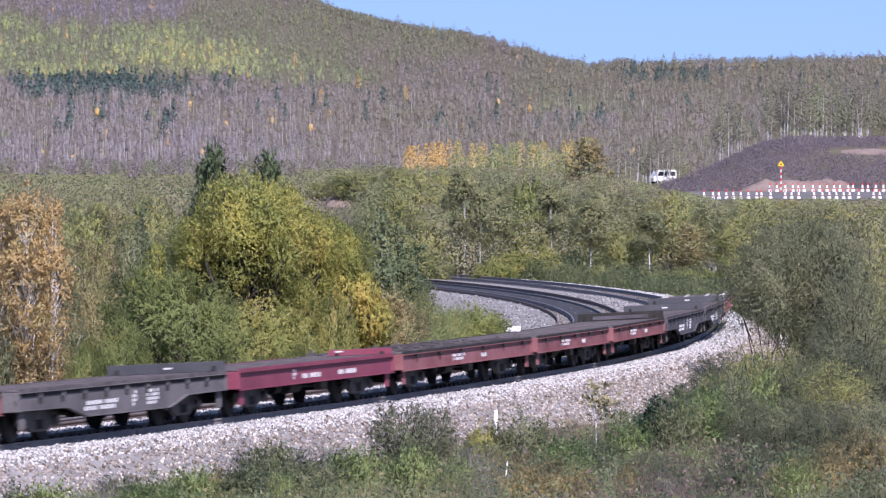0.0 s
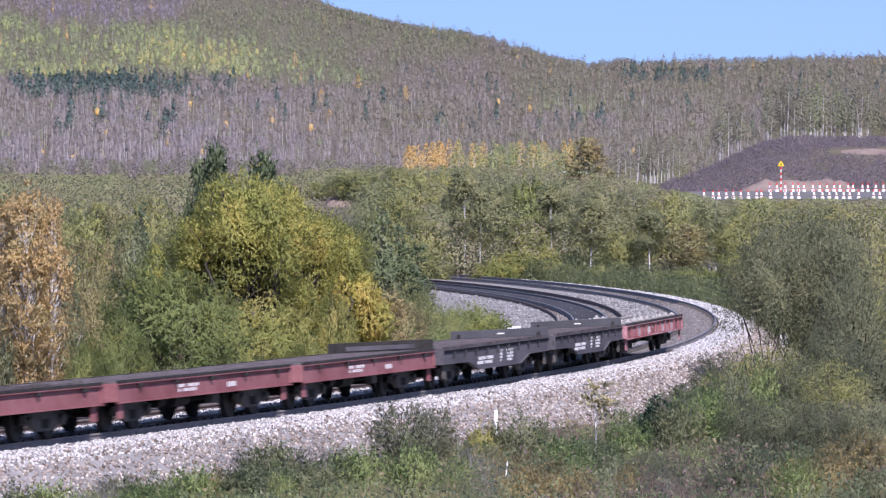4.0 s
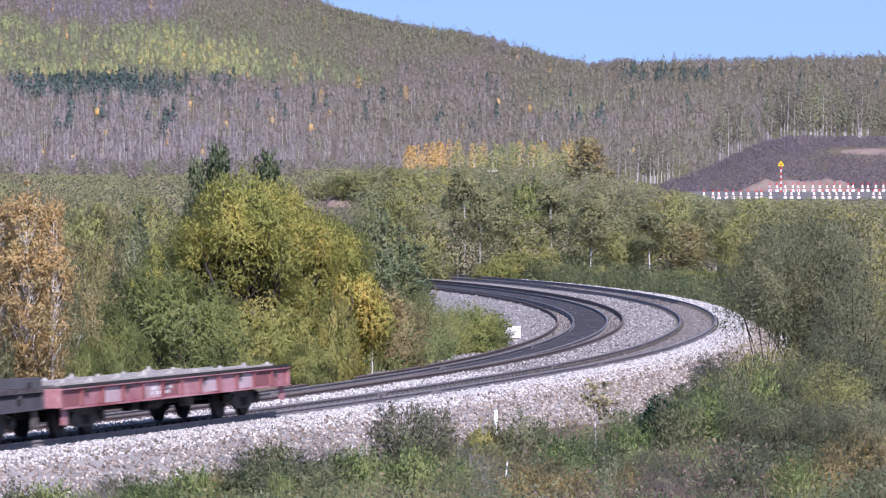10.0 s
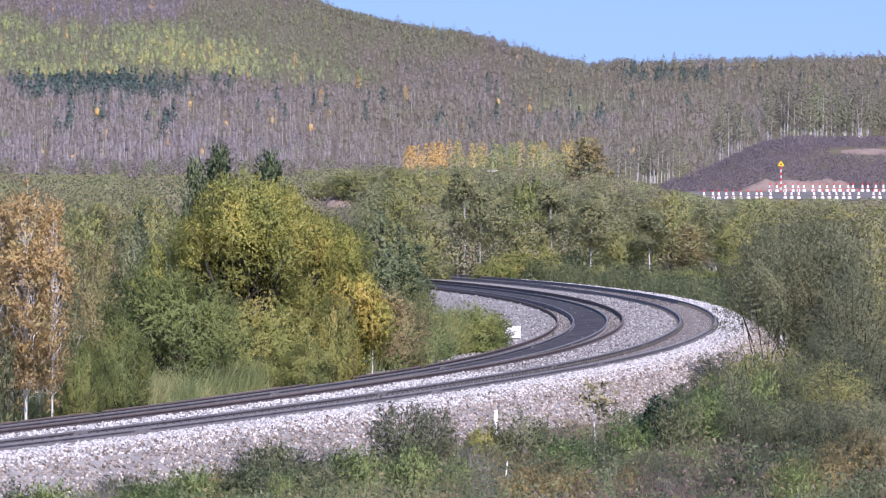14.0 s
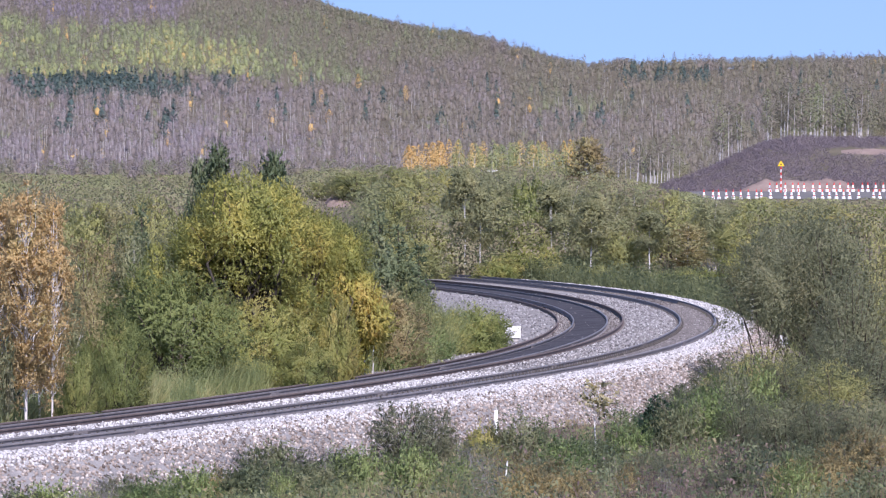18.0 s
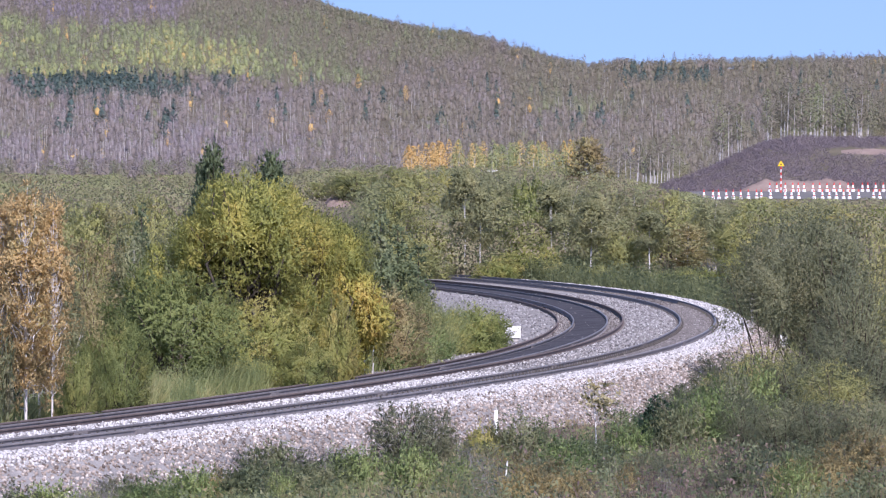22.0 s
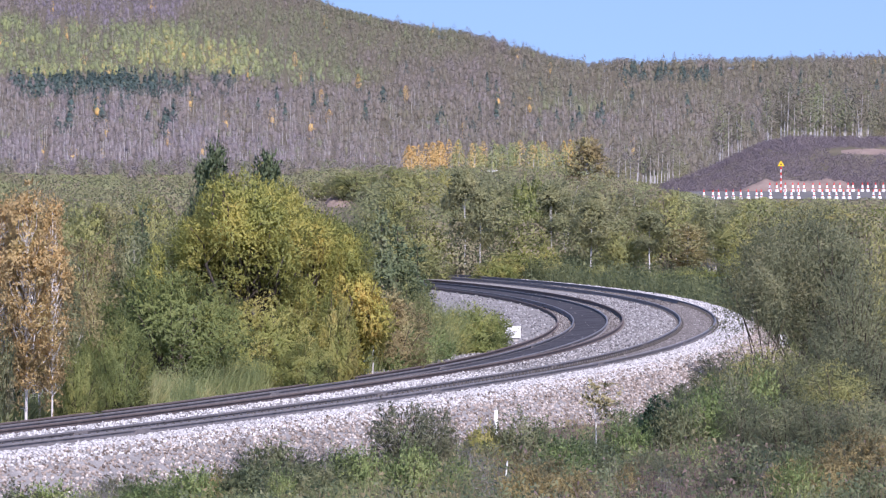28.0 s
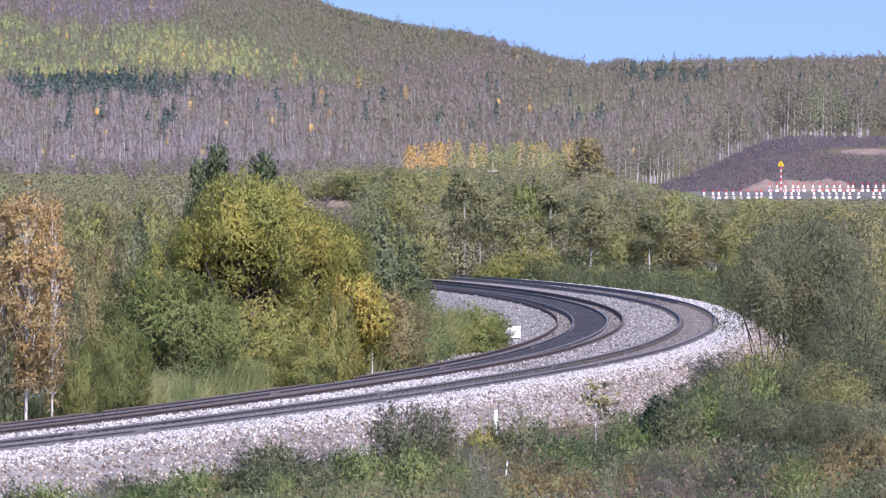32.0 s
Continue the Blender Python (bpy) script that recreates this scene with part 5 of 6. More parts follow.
def wheelset(parent, x):
    bm = bmesh.new()
    cyl(bm, (0, -1.02, 0), (0, 1, 0), 0.07, 0.07, 2.04, 10)
    for s in (-1, 1):
        cyl(bm, (0, s * 0.69, 0), (0, s, 0), 0.445, 0.43, 0.03, 28)
        cyl(bm, (0, s * 0.72, 0), (0, s, 0), 0.42, 0.415, 0.1, 28)
    for k in range(3):
        a = k * 2.094
        for s in (-1, 1):
            cyl(bm, (math.cos(a) * 0.22, s * 0.82, math.sin(a) * 0.22), (0, s, 0), 0.06, 0.05, 0.015, 8)
    ws = part("wheelset", bm, "under", parent)
    ws.location = (x, 0, 0.42)
    WHEELS.append((ws, x))
    return ws


def bogie(parent, x):
    bm = bmesh.new()
    box(bm, -0.18, 0.18, -0.95, 0.95, 0.42, 0.62)
    bevel(bm, 0.02)
    bg = part("bogie", bm, "under", parent, "black three-piece bogie")
    bg.location = (x, 0, 0)
    for s in (-1, 1):
        bm = bmesh.new()
        pts = [(-1.1, 0.36), (-0.75, 0.34), (-0.42, 0.2), (0.42, 0.2), (0.75, 0.34), (1.1, 0.36), (1.1, 0.56), (0.55, 0.66), (0.3, 0.74), (-0.3, 0.74), (-0.55, 0.66), (-1.1, 0.56)]
        y0, y1 = s * 0.98, s * 1.1
        a = [bm.verts.new((p, y0, q)) for p, q in pts]
        c = [bm.verts.new((p, y1, q)) for p, q in pts]
        bm.faces.new(a); bm.faces.new(c[::-1])
        for i in range(len(pts)):
            j = (i + 1) % len(pts)
            bm.faces.new((a[i], c[i], c[j], a[j]))
        bmesh.ops.recalc_face_normals(bm, faces=bm.faces[:])
        sf = part("side_frame", bm, "dusty", bg)
        for wx in (-0.875, 0.875):
            bm = bmesh.new(); cyl(bm, (wx, s * 1.08, 0.42), (0, s, 0), 0.13, 0.12, 0.12, 12); bevel(bm, 0.008)
            part("axle_box", bm, "dusty", bg)
        for k in (-0.14, 0.0, 0.14):
            bm = bmesh.new(); cyl(bm, (k, s * 1.08, 0.26), (0, 0, 1), 0.06, 0.06, 0.2, 8)
            part("spring", bm, "under", bg)
    for wx in (-0.875, 0.875):
        wheelset(bg, wx)
    return bg


def sill_shape(Lb, belly):
    """Lower edge of a side sill along the wagon."""
    h = Lb / 2
    if not belly:
        return [(-h, 0.66), (h, 0.66)]
    return [(-h, 0.71), (-h * 0.58, 0.69), (-h * 0.4, 0.45), (h * 0.4, 0.45), (h * 0.58, 0.69), (h, 0.71)]


bm = bmesh.new(); box(bm, -0.155, 0.155, -1.44, 1.44, 0, 0.045); bevel(bm, 0.008)
BOARD = bpy.data.meshes.new("board")
bm.to_mesh(BOARD)
bm.free()
BOARD.materials.append(M["deck_wood"])


def flat_wagon(Lb, paint, label, belly=False, board="", letters=(), locks=0, pockets=10, hooks=True):
    """A bogie flat wagon; x runs forwards, +y is the outside of the curve."""
    h = Lb / 2
    top = 1.08
    car = tagged(new("flat_wagon"), label, "wagon", "wagons of the train")
    # deck of cross boards
    bm = bmesh.new(); box(bm, -h + 0.02, h - 0.02, -1.4, 1.4, top - 0.03, top + 0.012)
    deck = part("deck", bm, "deck_wood", car, "grey weathered deck boards")
    nb = int(Lb / 0.33)
    for i in range(nb):
        ob = new("board", BOARD)
        ob.parent = deck
        ob.location = (-h + Lb * (i + 0.5) / nb, 0, top + 0.012 + 0.006 * math.sin(i * 7.3))
    for s in (-1, 1):
        low = sill_shape(Lb, belly)
        bm = bmesh.new()
        y = s * 1.42
        o = s * 0.02
        a = [bm.verts.new((p, y + o, q)) for p, q in low] + [bm.verts.new((h, y + o, top)), bm.verts.new((-h, y + o, top))]
        c = [bm.verts.new((v.co.x, y - o, v.co.z)) for v in a]
        bm.faces.new(a); bm.faces.new(c[::-1])
        n = len(a)
        for i in range(n):
            j = (i + 1) % n
            bm.faces.new((a[i], c[i], c[j], a[j]))
        bmesh.ops.recalc_face_normals(bm, faces=bm.faces[:])
        sill = part("side_sill", bm, paint, car)
        # flanges
        bm = bmesh.new()
        for (p0, q0), (p1, q1) in zip(low[:-1], low[1:]):
            v = [bm.verts.new(w) for w in ((p0, y, q0), (p1, y, q1), (p1, y + s * 0.10, q1), (p0, y + s * 0.10, q0), (p0, y, q0 - 0.022), (p1, y, q1 - 0.022), (p1, y + s * 0.10, q1 - 0.022), (p0, y + s * 0.10, q0 - 0.022))]
            for f in ((0, 1, 2, 3), (4, 7, 6, 5), (3, 2, 6, 7), (0, 4, 5, 1), (0, 3, 7, 4), (1, 5, 6, 2)):
                bm.faces.new([v[i] for i in f])
        bmesh.ops.recalc_face_normals(bm, faces=bm.faces[:])
        part("bottom_flange", bm, paint, sill)
        bm = bmesh.new(); box(bm, -h, h, min(y, y + s * 0.1), max(y, y + s * 0.1), top - 0.025, top - 0.002)
        part("top_flange", bm, paint, sill)
        for i in range(pockets):
            x = -h + Lb * (i + 0.5) / pockets
            if belly:                        # slots and pockets as near-black blocks, recess shade put into colour
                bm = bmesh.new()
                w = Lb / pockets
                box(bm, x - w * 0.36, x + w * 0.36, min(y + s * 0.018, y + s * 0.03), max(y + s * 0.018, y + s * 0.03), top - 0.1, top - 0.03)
                part("slot", bm, "under", sill, "dark block with painted slot shade under the deck edge")
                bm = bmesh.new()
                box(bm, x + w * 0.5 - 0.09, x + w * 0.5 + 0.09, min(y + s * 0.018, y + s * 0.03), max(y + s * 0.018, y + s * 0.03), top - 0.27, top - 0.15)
                part("stake_pocket", bm, "under", sill, "stake pocket with its shade painted on")
                bm = bmesh.new()
                box(bm, x + w * 0.5 - 0.05, x + w * 0.5 + 0.05, min(y + s * 0.02, y + s * 0.07), max(y + s * 0.02, y + s * 0.07), top - 0.13, top - 0.026)
                part("bracket", bm, paint, sill)
            elif locks > 8:                  # repainted panels between stiffeners
                bm = bmesh.new()
                w = Lb / pockets
                box(bm, x - w * 0.4, x + w * 0.4, min(y + s * 0.018, y + s * 0.026), max(y + s * 0.018, y + s * 0.026), 0.69, top - 0.06)
                part("side_panel", bm, ("pink_paint", "red_paint", "bleached", "pink_paint", "bleached")[i % 5], sill)
                bm = bmesh.new()
                box(bm, x + w * 0.5 - 0.05, x + w * 0.5 + 0.05, min(y + s * 0.02, y + s * 0.08), max(y + s * 0.02, y + s * 0.08), 0.69, top - 0.03)
                part("stiffener", bm, "red_paint", sill)
            if hooks and (not belly) and i % 2 == 0:
                bm = bmesh.new()
                box(bm, x + 0.3, x + 0.46, min(y + s * 0.03, y + s * 0.12), max(y + s * 0.03, y + s * 0.12), top - 0.12, top - 0.03)
                bevel(bm, 0.01)
                part("latch", bm, "under", sill, "dark iron latch")
        # board edge strip above the sill; near-black on red wagons as overhang shadow
        bm = bmesh.new(); box(bm, -h, h, s * 1.47 - 0.02, s * 1.47 + 0.02, top + 0.002, top + 0.07)
        part("edge_strip", bm, "under" if paint in ("red_paint", "pink_paint") else ("deck_wood" if paint != "wine_paint" else paint), car)
        # lettering as plain bars
        for x0, wd, ht, nbar in letters:
            for r in range(nbar):
                for k in range(int(wd / 0.16)):
                    if (k * 5 + r * 3) % 7 == 0:
                        continue
                    bm = bmesh.new()
                    hh = ht / nbar
                    z = (0.76 if not belly else 0.56) + r * hh
                    box(bm, s * -x0 * -1 + k * 0.16, s * -x0 * -1 + k * 0.16 + 0.11, min(y + s * 0.021, y + s * 0.027), max(y + s * 0.021, y + s * 0.027), z, z + hh * 0.72)
                    part("marking", bm, "lettering", sill, "white stencilled marking")
        for e in (-1, 1):
            bm = bmesh.new(); box(bm, e * (h - 0.34) - 0.16, e * (h - 0.34) + 0.16, min(s * 1.36, s * 1.4), max(s * 1.36, s * 1.4), 0.3, 0.7)
            part("step", bm, paint if paint != "grey_paint" else "dusty", car)
    for e in (-1, 1):
        bm = bmesh.new(); box(bm, e * h - 0.06, e * h + 0.06, -1.48, 1.48, 0.67, top + 0.01); bevel(bm, 0.012)
        part("end_sill", bm, paint, car)
        bm = bmesh.new(); cyl(bm, (e * (h - 0.1), 0, 0.84), (e, 0, 0), 0.11, 0.1, 0.42, 8); box(bm, e * (h + 0.36) - 0.14, e * (h + 0.36) + 0.1, -0.16, 0.16, 0.72, 0.96)
        part("coupler", bm, "under", car)
    bm = bmesh.new(); box(bm, -h + 0.3, h - 0.3, -0.25, 0.25, 0.46, top - 0.03)
    part("centre_sill", bm, "under", car)
    for i in range(5):
        x = -h * 0.6 + h * 1.2 * i / 4
        bm = bmesh.new(); box(bm, x - 0.08, x + 0.08, -1.38, 1.38, 0.8, top - 0.03)
        part("cross_bearer", bm, "under", car)
    bm = bmesh.new(); cyl(bm, (-0.3, 0.72, 0.58), (1, 0, 0), 0.2, 0.2, 1.0, 14); bevel(bm, 0.02)
    part("air_reservoir", bm, "under", car)
    bm = bmesh.new(); cyl(bm, (0.9, 0.6, 0.56), (1, 0, 0), 0.16, 0.16, 0.5, 12)
    part("brake_cylinder", bm, "under", car)
    bm = bmesh.new(); box(bm, -1.8, -1.3, 0.9, 1.1, 0.4, 0.66); bevel(bm, 0.02)
    part("brake_valve", bm, "dusty", car)
    bm = bmesh.new(); cyl(bm, (-h * 0.62, 0.55, 0.5), (1, 0, 0), 0.03, 0.03, h * 1.24, 6)
    part("brake_rod", bm, "under", car)
    bc = Lb * 0.345
    for e in (-1, 1):
        bogie(car, e * bc)
    # end boards stand at the rear
    if board:
        bh, bmt = {"plain": (0.24, "board_blue"), "framed": (0.27, "under"), "low": (0.16, "wine_paint")}[board]
        x0 = -h + 0.02
        y0 = -1.46 if board != "low" else -0.25
        y1 = 1.46
        bm = bmesh.new(); box(bm, x0 - 0.035, x0 + 0.035, y0, y1, top + 0.055, top + 0.055 + bh); bevel(bm, 0.01)
        eb = part("end_board", bm, bmt, car, "upright steel end board")
        if board == "framed":
            bm = bmesh.new(); box(bm, x0 + 0.036, x0 + 0.05, -0.95, 0.95, top + 0.1, top + 0.22)
            part("board_panel", bm, "grey_paint", eb)
        else:
            bm = bmesh.new(); box(bm, x0 + 0.036, x0 + 0.045, -0.05, 0.16, top + 0.15, top + 0.19)
            part("marking", bm, "lettering", eb, "small white mark")
        for yy in (y0 + 0.25, y1 - 0.25):
            bm = bmesh.new(); box(bm, x0 + 0.03, x0 + 0.09, yy - 0.04, yy + 0.04, top + 0.05, top + bh * 0.8)
            part("hinge", bm, "under", eb)
    # lashings and fittings left on the deck
    rng = random.Random(int(Lb * 100) + locks)
    for i in range(locks):
        x = -h + 0.8 + (Lb - 1.6) * i / max(1, locks - 1)
        for s in (-1, 1):
            bm = bmesh.new()
            hh = rng.uniform(0.07, 0.16)
            box(bm, x - 0.12, x + 0.12, s * 1.2 - 0.1, s * 1.2 + 0.1, top + 0.05, top + 0.05 + hh * 0.6)
            cyl(bm, (x, s * 1.2, top + 0.05 + hh * 0.6), (0, 0, 1), 0.06, 0.03, hh * 0.5, 8)
            part("container_lock", bm, "concrete" if locks > 8 else "dusty", car, "container lock")
    if locks:
        for k, yy in enumerate((-1.2, -0.35, 0.5, 1.2)):
            bm = bmesh.new(); box(bm, -h + 0.3 + 0.2 * k, h - 0.5, yy - 0.07, yy + 0.07, top + 0.06, top + 0.10)
            part("deck_bearer", bm, "concrete" if locks > 8 else "deck_wood", car, "bearer along the deck")
    return car, bc


LET1 = ((1.9, 0.35, 0.27, 3), (-0.3, 1.9, 0.16, 1), (-3.4, 1.9, 0.16, 1))
LET2 = ((0.6, 1.5, 0.2, 2), (-2.2, 0.9, 0.16, 1))
LET3 = ((0.6, 2.2, 0.24, 2), (-0.6, 0.4, 0.36, 4), (-2.0, 0.8, 0.36, 4))
# from the tail forwards: length over couplers and kind
TRAIN = (
    (16.3, "pink_paint", "faded red flat wagon at the tail of the train", False, "", LET2[:1], 9),
    (13.3, "grey_paint", "dusty grey fish-bellied flat wagon with raised end board", True, "plain", LET3, 0),
    (14.7, "grey_paint", "dusty grey fish-bellied flat wagon with raised end board", True, "plain", LET3, 0),
    (13.4, "red_paint", "faded red flat wagon with a black framed end board", False, "framed", LET2, 0),
    (13.1, "red_paint", "faded red flat wagon with worn wooden deck", False, "", LET2, 0),
    (16.4, "red_paint", "faded red flat wagon with bearers on its deck", False, "", LET2, 7),
    (14.0, "wine_paint", "dark red flat wagon with a low end board", False, "low", LET1, 0),
    (13.9, "pale_grey_paint", "dusty light grey fish-bellied flat wagon with raised end board", True, "plain", LET3, 0),
    (13.9, "red_paint", "faded red flat wagon with worn wooden deck", False, "", LET2, 0),
)
CARS = []
back = 0.0
for length, paint, label, belly, board, letters, locks in TRAIN:
    car, bc = flat_wagon(length - 0.93, paint, label, belly, board, letters, locks, pockets=12 if length > 15 else 10, hooks=paint != "wine_paint")
    CARS.append((car, back + length / 2, bc))
    back += length

# ---- long grass and weeds: too many to count ----
def tufts(name, label, rng, x, y, height, spread, blades, width, material, category="grass", lean=0.35, leafy=0, leaf=0.03, z=None):
    n = len(x)
    z = ground_z(x, y) - 0.03 if z is None else z
    h = np.repeat(height, blades) * rng.uniform(0.55, 1.1, n * blades)
    bx = np.repeat(x, blades) + rng.normal(size=n * blades) * spread
    by = np.repeat(y, blades) + rng.normal(size=n * blades) * spread
    bz = np.repeat(z, blades)
    a = rng.uniform(0, 2 * np.pi, n * blades)
    lx, ly = rng.normal(size=n * blades) * lean * h, rng.normal(size=n * blades) * lean * h
    w = width * rng.uniform(0.6, 1.4, n * blades)
    dx, dy = np.cos(a) * w, np.sin(a) * w
    tri = np.stack([np.stack([bx - dx, by - dy, bz], -1), np.stack([bx + dx, by + dy, bz], -1), np.stack([bx + lx, by + ly, bz + h], -1)], 1)
    ob = tagged(new(name), label, category, kind="stuff")
    g = new("blades", raw_mesh("blades", tri.reshape(-1, 3), 3, material))
    g.parent = ob
    if leafy:
        k = leafy
        q = rng.uniform(0.3, 1.0, (n, k))
        hh = height[:, None] * q
        pos = np.stack([x[:, None] + rng.normal(size=(n, k)) * spread * 1.3, y[:, None] + rng.normal(size=(n, k)) * spread * 1.3, z[:, None] + hh], -1).reshape(-1, 3)
        lf = new("leaves", raw_mesh("leaves", leaf_tris(rng, pos, leaf, 0.4), 3, material))
        lf.parent = ob


def build_weeds():
    rng = np.random.default_rng(21)
    n = 15000
    b = rng.uniform(-92, 92, n)
    d = rng.uniform(86, 190, n)
    x, y = d * b / 1000, d
    rho = rho_of(x, y)
    edge = 4.7 + 0.9 * vnoise(x / 4, y / 4, 2.0)
    ok = (rho > edge) & (rho < 24)
    x, y, rho, b, d = x[ok], y[ok], rho[ok], b[ok], d[ok]
    pick = vnoise(x / 2.2, y / 5.0, 4.0) + rng.normal(size=len(x)) * 0.22
    ht = rng.uniform(0.35, 0.95, len(x)) * np.clip(0.7 + (rho - 5) * 0.05, 0.6, 1.2)
    redz = (b > 10) & (pick > 0.28)
    dry = ~redz & (pick > 0.12)
    dark = ~redz & ~dry & (pick < -0.22)
    grn = ~redz & ~dry & ~dark
    for name, lab, m, k, mt in (("tall_weeds", "green leafy weeds covering the embankment foot", grn, 10, "grass"), ("dry_grass", "tufts of dry straw-coloured grass", dry, 18, "drygrass"), ("rust_weeds", "patch of dry reddish-brown weeds", redz, 16, "redgrass"), ("dark_weeds", "dark green herbs among the grass", dark, 8, "green")):
        tufts(name, lab, rng, x[m], y[m], ht[m], 0.13, k, 0.011, mt, "weeds", 0.28, 12 if mt in ("grass", "green") else 5, 0.04)
    # soft grass at the near edge
    gb, gd = rng.uniform(-86, -10, 2600), rng.uniform(96, 113, 2600)
    gx = gd * gb / 1000
    ok = rho_of(gx, gd) > 5.0 + 0.8 * vnoise(gx / 3, gd / 3, 9.0)
    gx, gd = gx[ok], gd[ok]
    tufts("near_grass", "soft green grass mixed with straw in front", rng, gx, gd, rng.uniform(0.35, 0.85, len(gx)), 0.14, 14, 0.012, "verge", "grass", 0.3, 3, 0.03)
    # the green verge between the inner track and the willows
    th = rng.uniform(-0.36, -0.1, 4200)
    r = R - 6.9 - np.abs(rng.normal(size=4200)) * 1.6
    x, y = CX + r * np.cos(th), CY + r * np.sin(th)
    tufts("verge_grass", "tall green reed grass along the inner track", rng, x, y, np.interp(th, [-0.36, -0.28, -0.22, -0.14], [0.33, 0.5, 1.0, 1.6]) * rng.uniform(0.4, 1.3, 4200), 0.2, 24, 0.012, "verge", "grass", 0.38, 12, 0.03, np.interp(r - R, [-17.0, -9.0, -6.6], [-0.85, -0.69, -0.47]))
    # the far verge
    th = rng.uniform(-0.05, 0.36, 5200)
    r = R + 4.6 + np.abs(rng.normal(size=5200)) * 4.0
    x, y = CX + r * np.cos(th), CY + r * np.sin(th)
    tufts("far_grass", "yellow-green grass beyond the far rails", rng, x, y, rng.uniform(0.4, 1.5, 5200) * np.clip(0.9 + 1.3 * vnoise(x / 3, y / 3, 6.0), 0.4, 1.7), 0.25, 9, 0.025, "reeds", "grass", 0.3, 9, 0.08)


build_weeds()

# ---- loose stones of the ballast ----
def stone_material(name, stops):
    m, nt, b = mat(name)
    geo = nt.nodes.new("ShaderNodeNewGeometry")
    nt.links.new(ramp(nt, stops, geo.outputs["Random Per Island"]), b.inputs["Base Color"])
    b.inputs["Roughness"].default_value = 0.9
    b.inputs["Specular IOR Level"].default_value = 0.1
    return m


M["stones"] = stone_material("pale crushed stone", [(0.0, (0.15, 0.14, 0.14)), (0.25, (0.34, 0.33, 0.33)), (0.6, (0.5, 0.487, 0.487)), (1.0, (0.66, 0.65, 0.65))])
M["pink_stones"] = stone_material("pinkish crushed stone", [(0.0, (0.1, 0.08, 0.07)), (0.3, (0.23, 0.19, 0.163)), (0.7, (0.38, 0.325, 0.287)), (1.0, (0.58, 0.535, 0.5))])
M["dirty_shade_stones"] = stone_material("dirty brown-grey crushed stone", [(0.0, (0.07, 0.062, 0.06)), (0.4, (0.15, 0.135, 0.13)), (0.8, (0.24, 0.22, 0.215)), (1.0, (0.42, 0.4, 0.39))])
M["grey_stones"] = stone_material("grey crushed stone", [(0.0, (0.1, 0.095, 0.1)), (0.4, (0.22, 0.21, 0.21)), (0.8, (0.34, 0.33, 0.33)), (1.0, (0.52, 0.51, 0.51))])

BED_R = [-17.0, -9.0, -6.6, -5.6, -5.3, -4.7, -3.2, -2.6, -2.2, -1.4, -0.2, 0.1, 1.42, 1.62, 1.75, 2.75, 4.3, 6.6]
BED_Z = [-0.82, -0.66, -0.44, -0.42, -0.44, -0.48, -0.4, -0.27, -0.19, -0.14, -0.2, -0.25, -0.17, -0.1, -0.07, -0.06, -0.95, -2.6]


def stones(name, label, rng, n, th0, th1, r0, r1, size, material, bias=1.0, dz=0.0):
    th = rng.uniform(th0, th1, n)
    q = r0 + (r1 - r0) * rng.uniform(0, 1, n) ** bias
    z = np.interp(q, BED_R, BED_Z) + dz + rise(th) + rng.uniform(-0.2, 0.5, n) * size
    c = np.stack([CX + (R + q) * np.cos(th), CY + (R + q) * np.sin(th), z], -1)
    s = size * rng.uniform(0.55, 1.35, (n, 1))
    ax = rng.normal(size=(n, 3)); ax /= np.linalg.norm(ax, axis=1, keepdims=True)
    u = np.cross(ax, rng.normal(size=(n, 3))); u /= np.linalg.norm(u, axis=1, keepdims=True)
    w = np.cross(ax, u)
    f = lambda: rng.uniform(0.7, 1.25, (n, 1))
    pts = np.stack([c + ax * s * f(), c + u * s * f() * 0.9, c + w * s * f() * 0.8, c - u * s * f() * 0.9, c - w * s * f() * 0.8, c - ax * s * f() * 0.8], 1)
    tri = np.array([(0, 1, 2), (0, 2, 3), (0, 3, 4), (0, 4, 1), (5, 2, 1), (5, 3, 2), (5, 4, 3), (5, 1, 4)])
    faces = (np.arange(n)[:, None, None] * 6 + tri[None]).reshape(-1)
    me = bpy.data.meshes.new(name)
    me.vertices.add(n * 6)
    me.vertices.foreach_set("co", np.ascontiguousarray(pts, np.float32).ravel())
    me.loops.add(len(faces))
    me.loops.foreach_set("vertex_index", faces.astype(np.int32))
    me.polygons.add(len(faces) // 3)
    me.polygons.foreach_set("loop_start", np.arange(len(faces) // 3, dtype=np.int32) * 3)
    me.update(calc_edges=True)
    me.materials.append(M[material])
    tagged(new(name, me), label, "stones", kind="stuff")


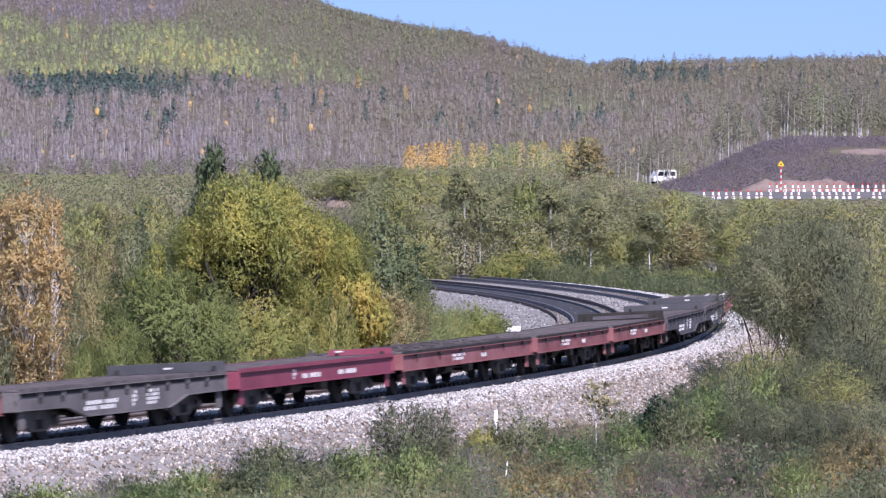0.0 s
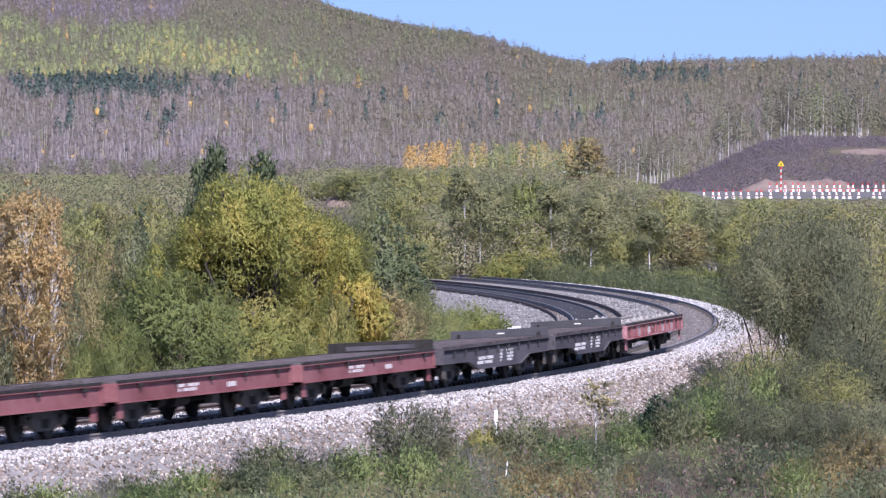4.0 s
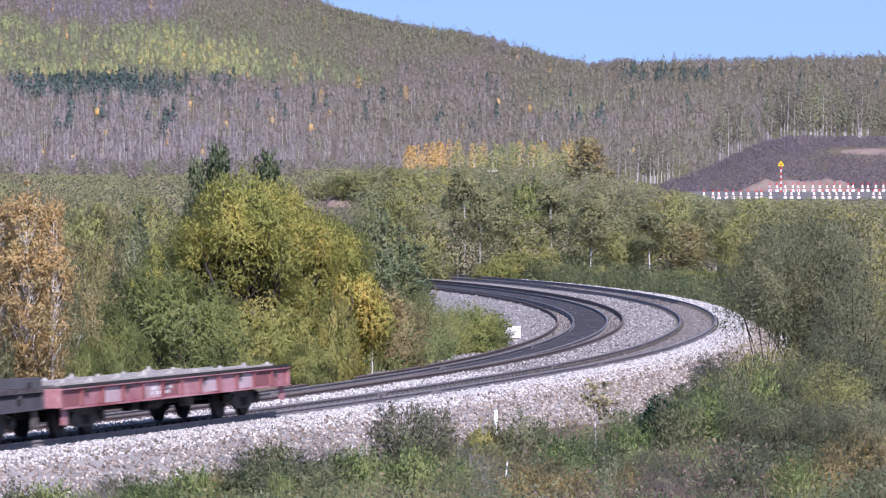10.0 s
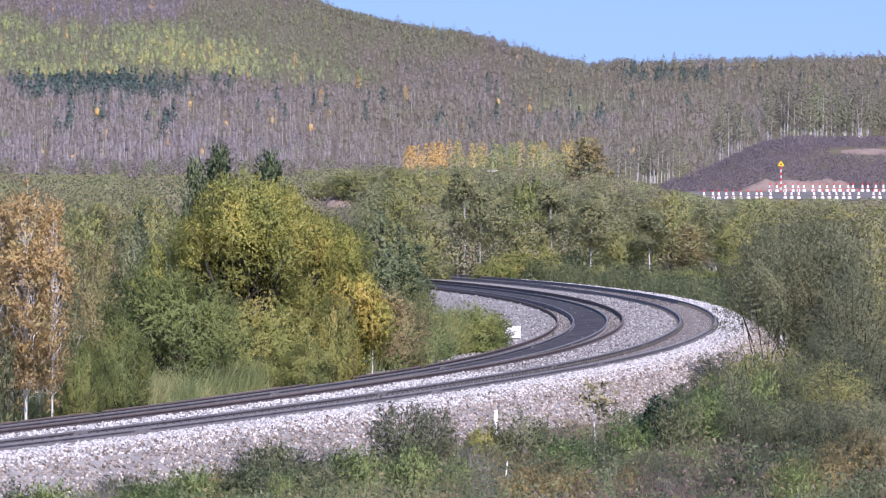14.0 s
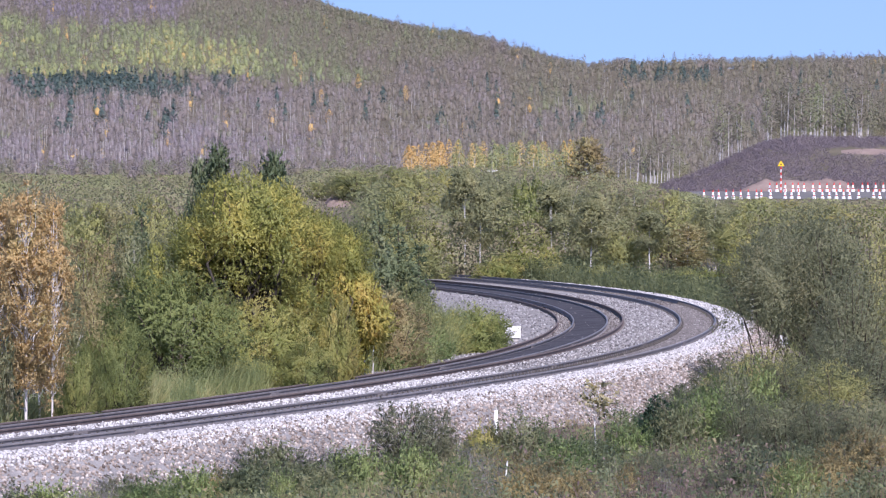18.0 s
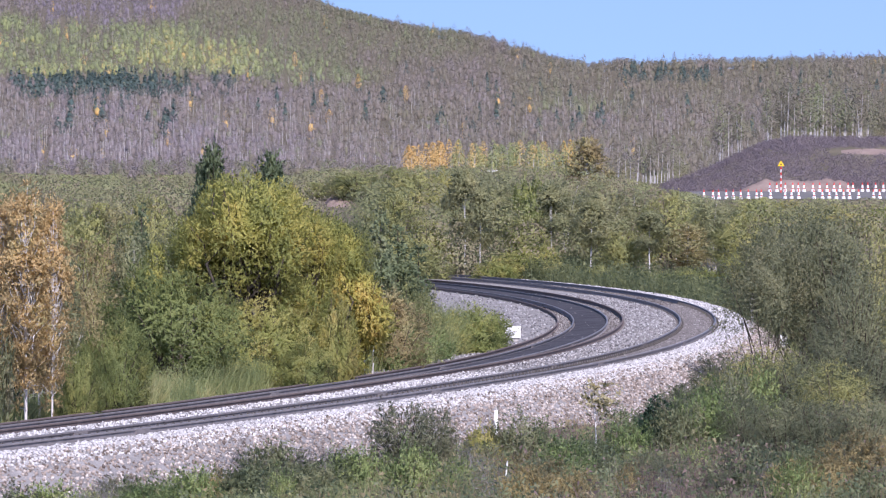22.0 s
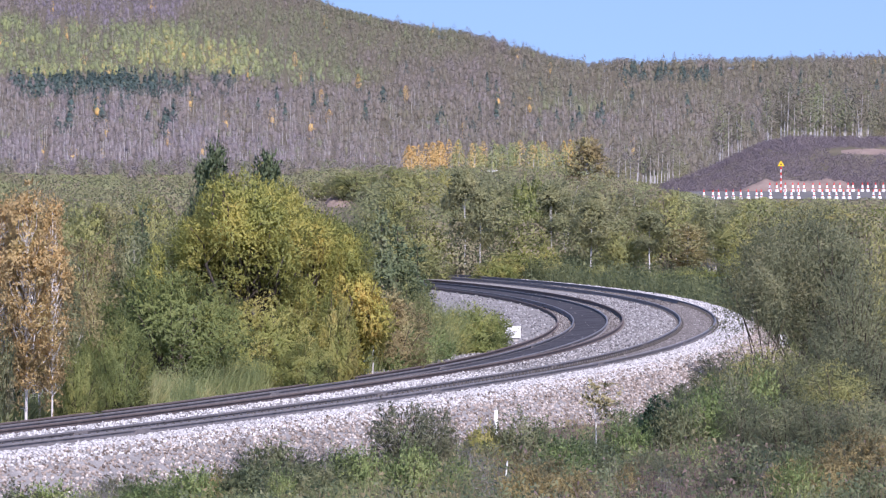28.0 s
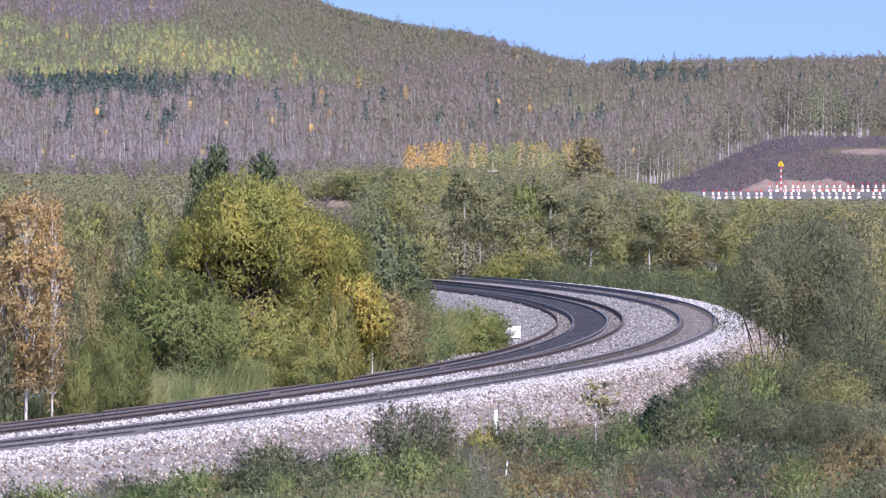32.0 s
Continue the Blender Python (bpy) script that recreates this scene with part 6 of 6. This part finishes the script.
def build_stones():
    rng = np.random.default_rng(33)
    stones("shoulder_stones", "pale crushed stones on the outer ballast shoulder", rng, 30000, -0.34, 0.02, 1.66, 3.1, 0.05, "stones")
    stones("near_stones", "small grey crushed stones filling the ballast shoulder", rng, 13000, -0.34, -0.16, 1.66, 2.9, 0.036, "stones")
    stones("far_stones", "pale crushed stones on the far ballast edge", rng, 5000, 0.02, 0.2, 1.66, 2.9, 0.06, "stones")
    # brownish stones by the spare rails, shadow there put into their dark colour
    stones("rail_stones", "dark brownish stones beside the inner rails, toned for shadow", rng, 4000, -0.3, 0.12, -3.12, -2.56, 0.04, "dirty_shade_stones")
    stones("edge_stones", "dark brownish stones along the inner track edge, toned for shadow", rng, 4000, -0.3, 0.12, -5.33, -4.76, 0.04, "dirty_shade_stones")
    stones("stray_stones", "few pale stones on dark fouled ballast", rng, 110, -0.2, 0.12, -4.55, -3.3, 0.04, "grey_stones", dz=0.1)
    stones("slope_stones", "pinkish crushed stones on the embankment slope", rng, 28000, -0.34, -0.0, 2.75, 5.0, 0.052, "pink_stones")
    stones("middle_stones", "pale crushed stones between the two tracks", rng, 7000, -0.2, 0.1, -2.35, -0.15, 0.05, "grey_stones")
    stones("strip_stones", "whitish crushed stones between the two tracks", rng, 7000, -0.34, -0.19, -2.35, -0.15, 0.048, "stones")
    stones("crib_stones", "grey crushed stones between the outer rails", rng, 13000, -0.34, 0.16, 0.12, 1.36, 0.04, "dirty_shade_stones", dz=0.045)
    stones("inner_stones", "grey crushed stones on the inner shoulder", rng, 8000, -0.2, 0.3, -14.0, -5.5, 0.06, "grey_stones")


build_stones()


# ---- sleepers ----
def build_sleepers():
    bm = bmesh.new()
    box(bm, -1.25, 1.25, -0.13, 0.13, -0.2, 0.0)
    bevel(bm, 0.015)
    sl = bpy.data.meshes.new("sleeper")
    bm.to_mesh(sl)
    bm.free()
    sl.materials.append(M["sleeper"])
    low = bmesh.new()
    bm = bmesh.new()
    for x in (-0.75, 0.75):
        for s in (-1, 1):
            box(low, x + s * 0.11 - 0.035, x + s * 0.11 + 0.035, -0.07, 0.07, 0.0, 0.045)
            box(bm, x + s * 0.11 - 0.035, x + s * 0.11 + 0.035, -0.07, 0.07, 0.0, 0.05)
            if s * x < 0:                    # clip bolts on the side of the track's middle
                box(bm, x + s * 0.09 - 0.02, x + s * 0.09 + 0.02, -0.04, 0.04, 0.05, 0.115)
    cl = bpy.data.meshes.new("fastening")
    bm.to_mesh(cl)
    bm.free()
    cl2 = bpy.data.meshes.new("fastening")
    low.to_mesh(cl2)
    low.free()
    cl.materials.append(M["dusty"])
    cl2.materials.append(M["rail"])
    for name, rc, cant, n0, n1, drop in (("outer_track", RC, CANT, 0, 290, 0.178), ("inner_track", RA, CANT, 0, 130, 0.178 - IN_Z + CANT)):
        for i in range(n0, n1):
            th = -0.345 + i * 0.58 / RC
            ob = new("sleeper", sl)
            ob.parent = TRACKS[name]
            ob.matrix_basis = Matrix.Translation(on_arc(rc, th, cant / 2 - drop + float(rise(th)))) @ pose(0, 0, 0, 0, 0, math.degrees(th)) @ pose(0, 0, 0, 0, -math.degrees(math.atan2(cant, 1.5)), 0)
            f = new("fastening", cl if name == "outer_track" else cl2)
            f.parent = ob


build_sleepers()


# ---- what moves ----
def wagon_pose(s, bc):
    """Pose of a wagon whose middle is at arc position s, carried by its two bogie centres."""
    a, b = (s - bc) / RC, (s + bc) / RC
    f, r = Vector(on_arc(RC, a, 0.04 + float(rise(a)))), Vector(on_arc(RC, b, 0.04 + float(rise(b))))
    x = (f - r).normalized()
    mid = (f + r) / 2
    yv = Vector((-x.y, x.x, 0)).normalized()
    m = Matrix((x, yv, x.cross(yv))).transposed().to_4x4()
    return Matrix.Translation(mid) @ m @ pose(0, 0, 0, math.degrees(math.atan2(CANT, 1.5)), 0, 0)


def motions():
    for car, off, bc in CARS:
        rows = []
        for i in range(33):
            t = float(i)
            rows.append((t, wagon_pose(S10 + SPEED * (10.0 - t) - off, bc)))
        walk(car, rows)
    # wheels roll
    step = 1 / 15.0
    for ws, x in WHEELS:
        rows = []
        for i in range(481):
            t = i * step
            rows.append((t, pose(x, 0, 0.42, 0, math.degrees(SPEED * t / 0.42) % 360.0, 0)))
        walk(ws, rows)
    # trees rocking in the wind
    for i, (tree, place, turn, amp) in enumerate(SWAYING):
        rows = []
        for k in range(81):
            t = 0.4 * k
            lean = amp * (0.7 * math.sin(2.9 * t + i * 1.7) + 0.5 * math.sin(1.13 * t + i))
            nod = 0.5 * amp * math.sin(2.3 * t + i * 2.1)
            rows.append((t, Matrix.Translation(place) @ pose(0, 0, 0, nod, lean, 0) @ Matrix.Rotation(turn, 4, "Z")))
        walk(tree, rows)
    # the van on the far road
    rows = []
    for t, b in ((0.0, 41.5), (0.8, 37.8), (1.5, 33.9), (3.5, 25.5), (5.6, 18.9), (6.2, 17.9), (7.0, 16.8), (8.0, 14.5), (9.0, 11.0), (10.0, 8.0), (32.0, 8.0)):
        x, y, z = spot(b, 840.0)
        rows.append((t, pose(x, y, z, 0, 0, 205)))
    walk(van, rows)


motions()
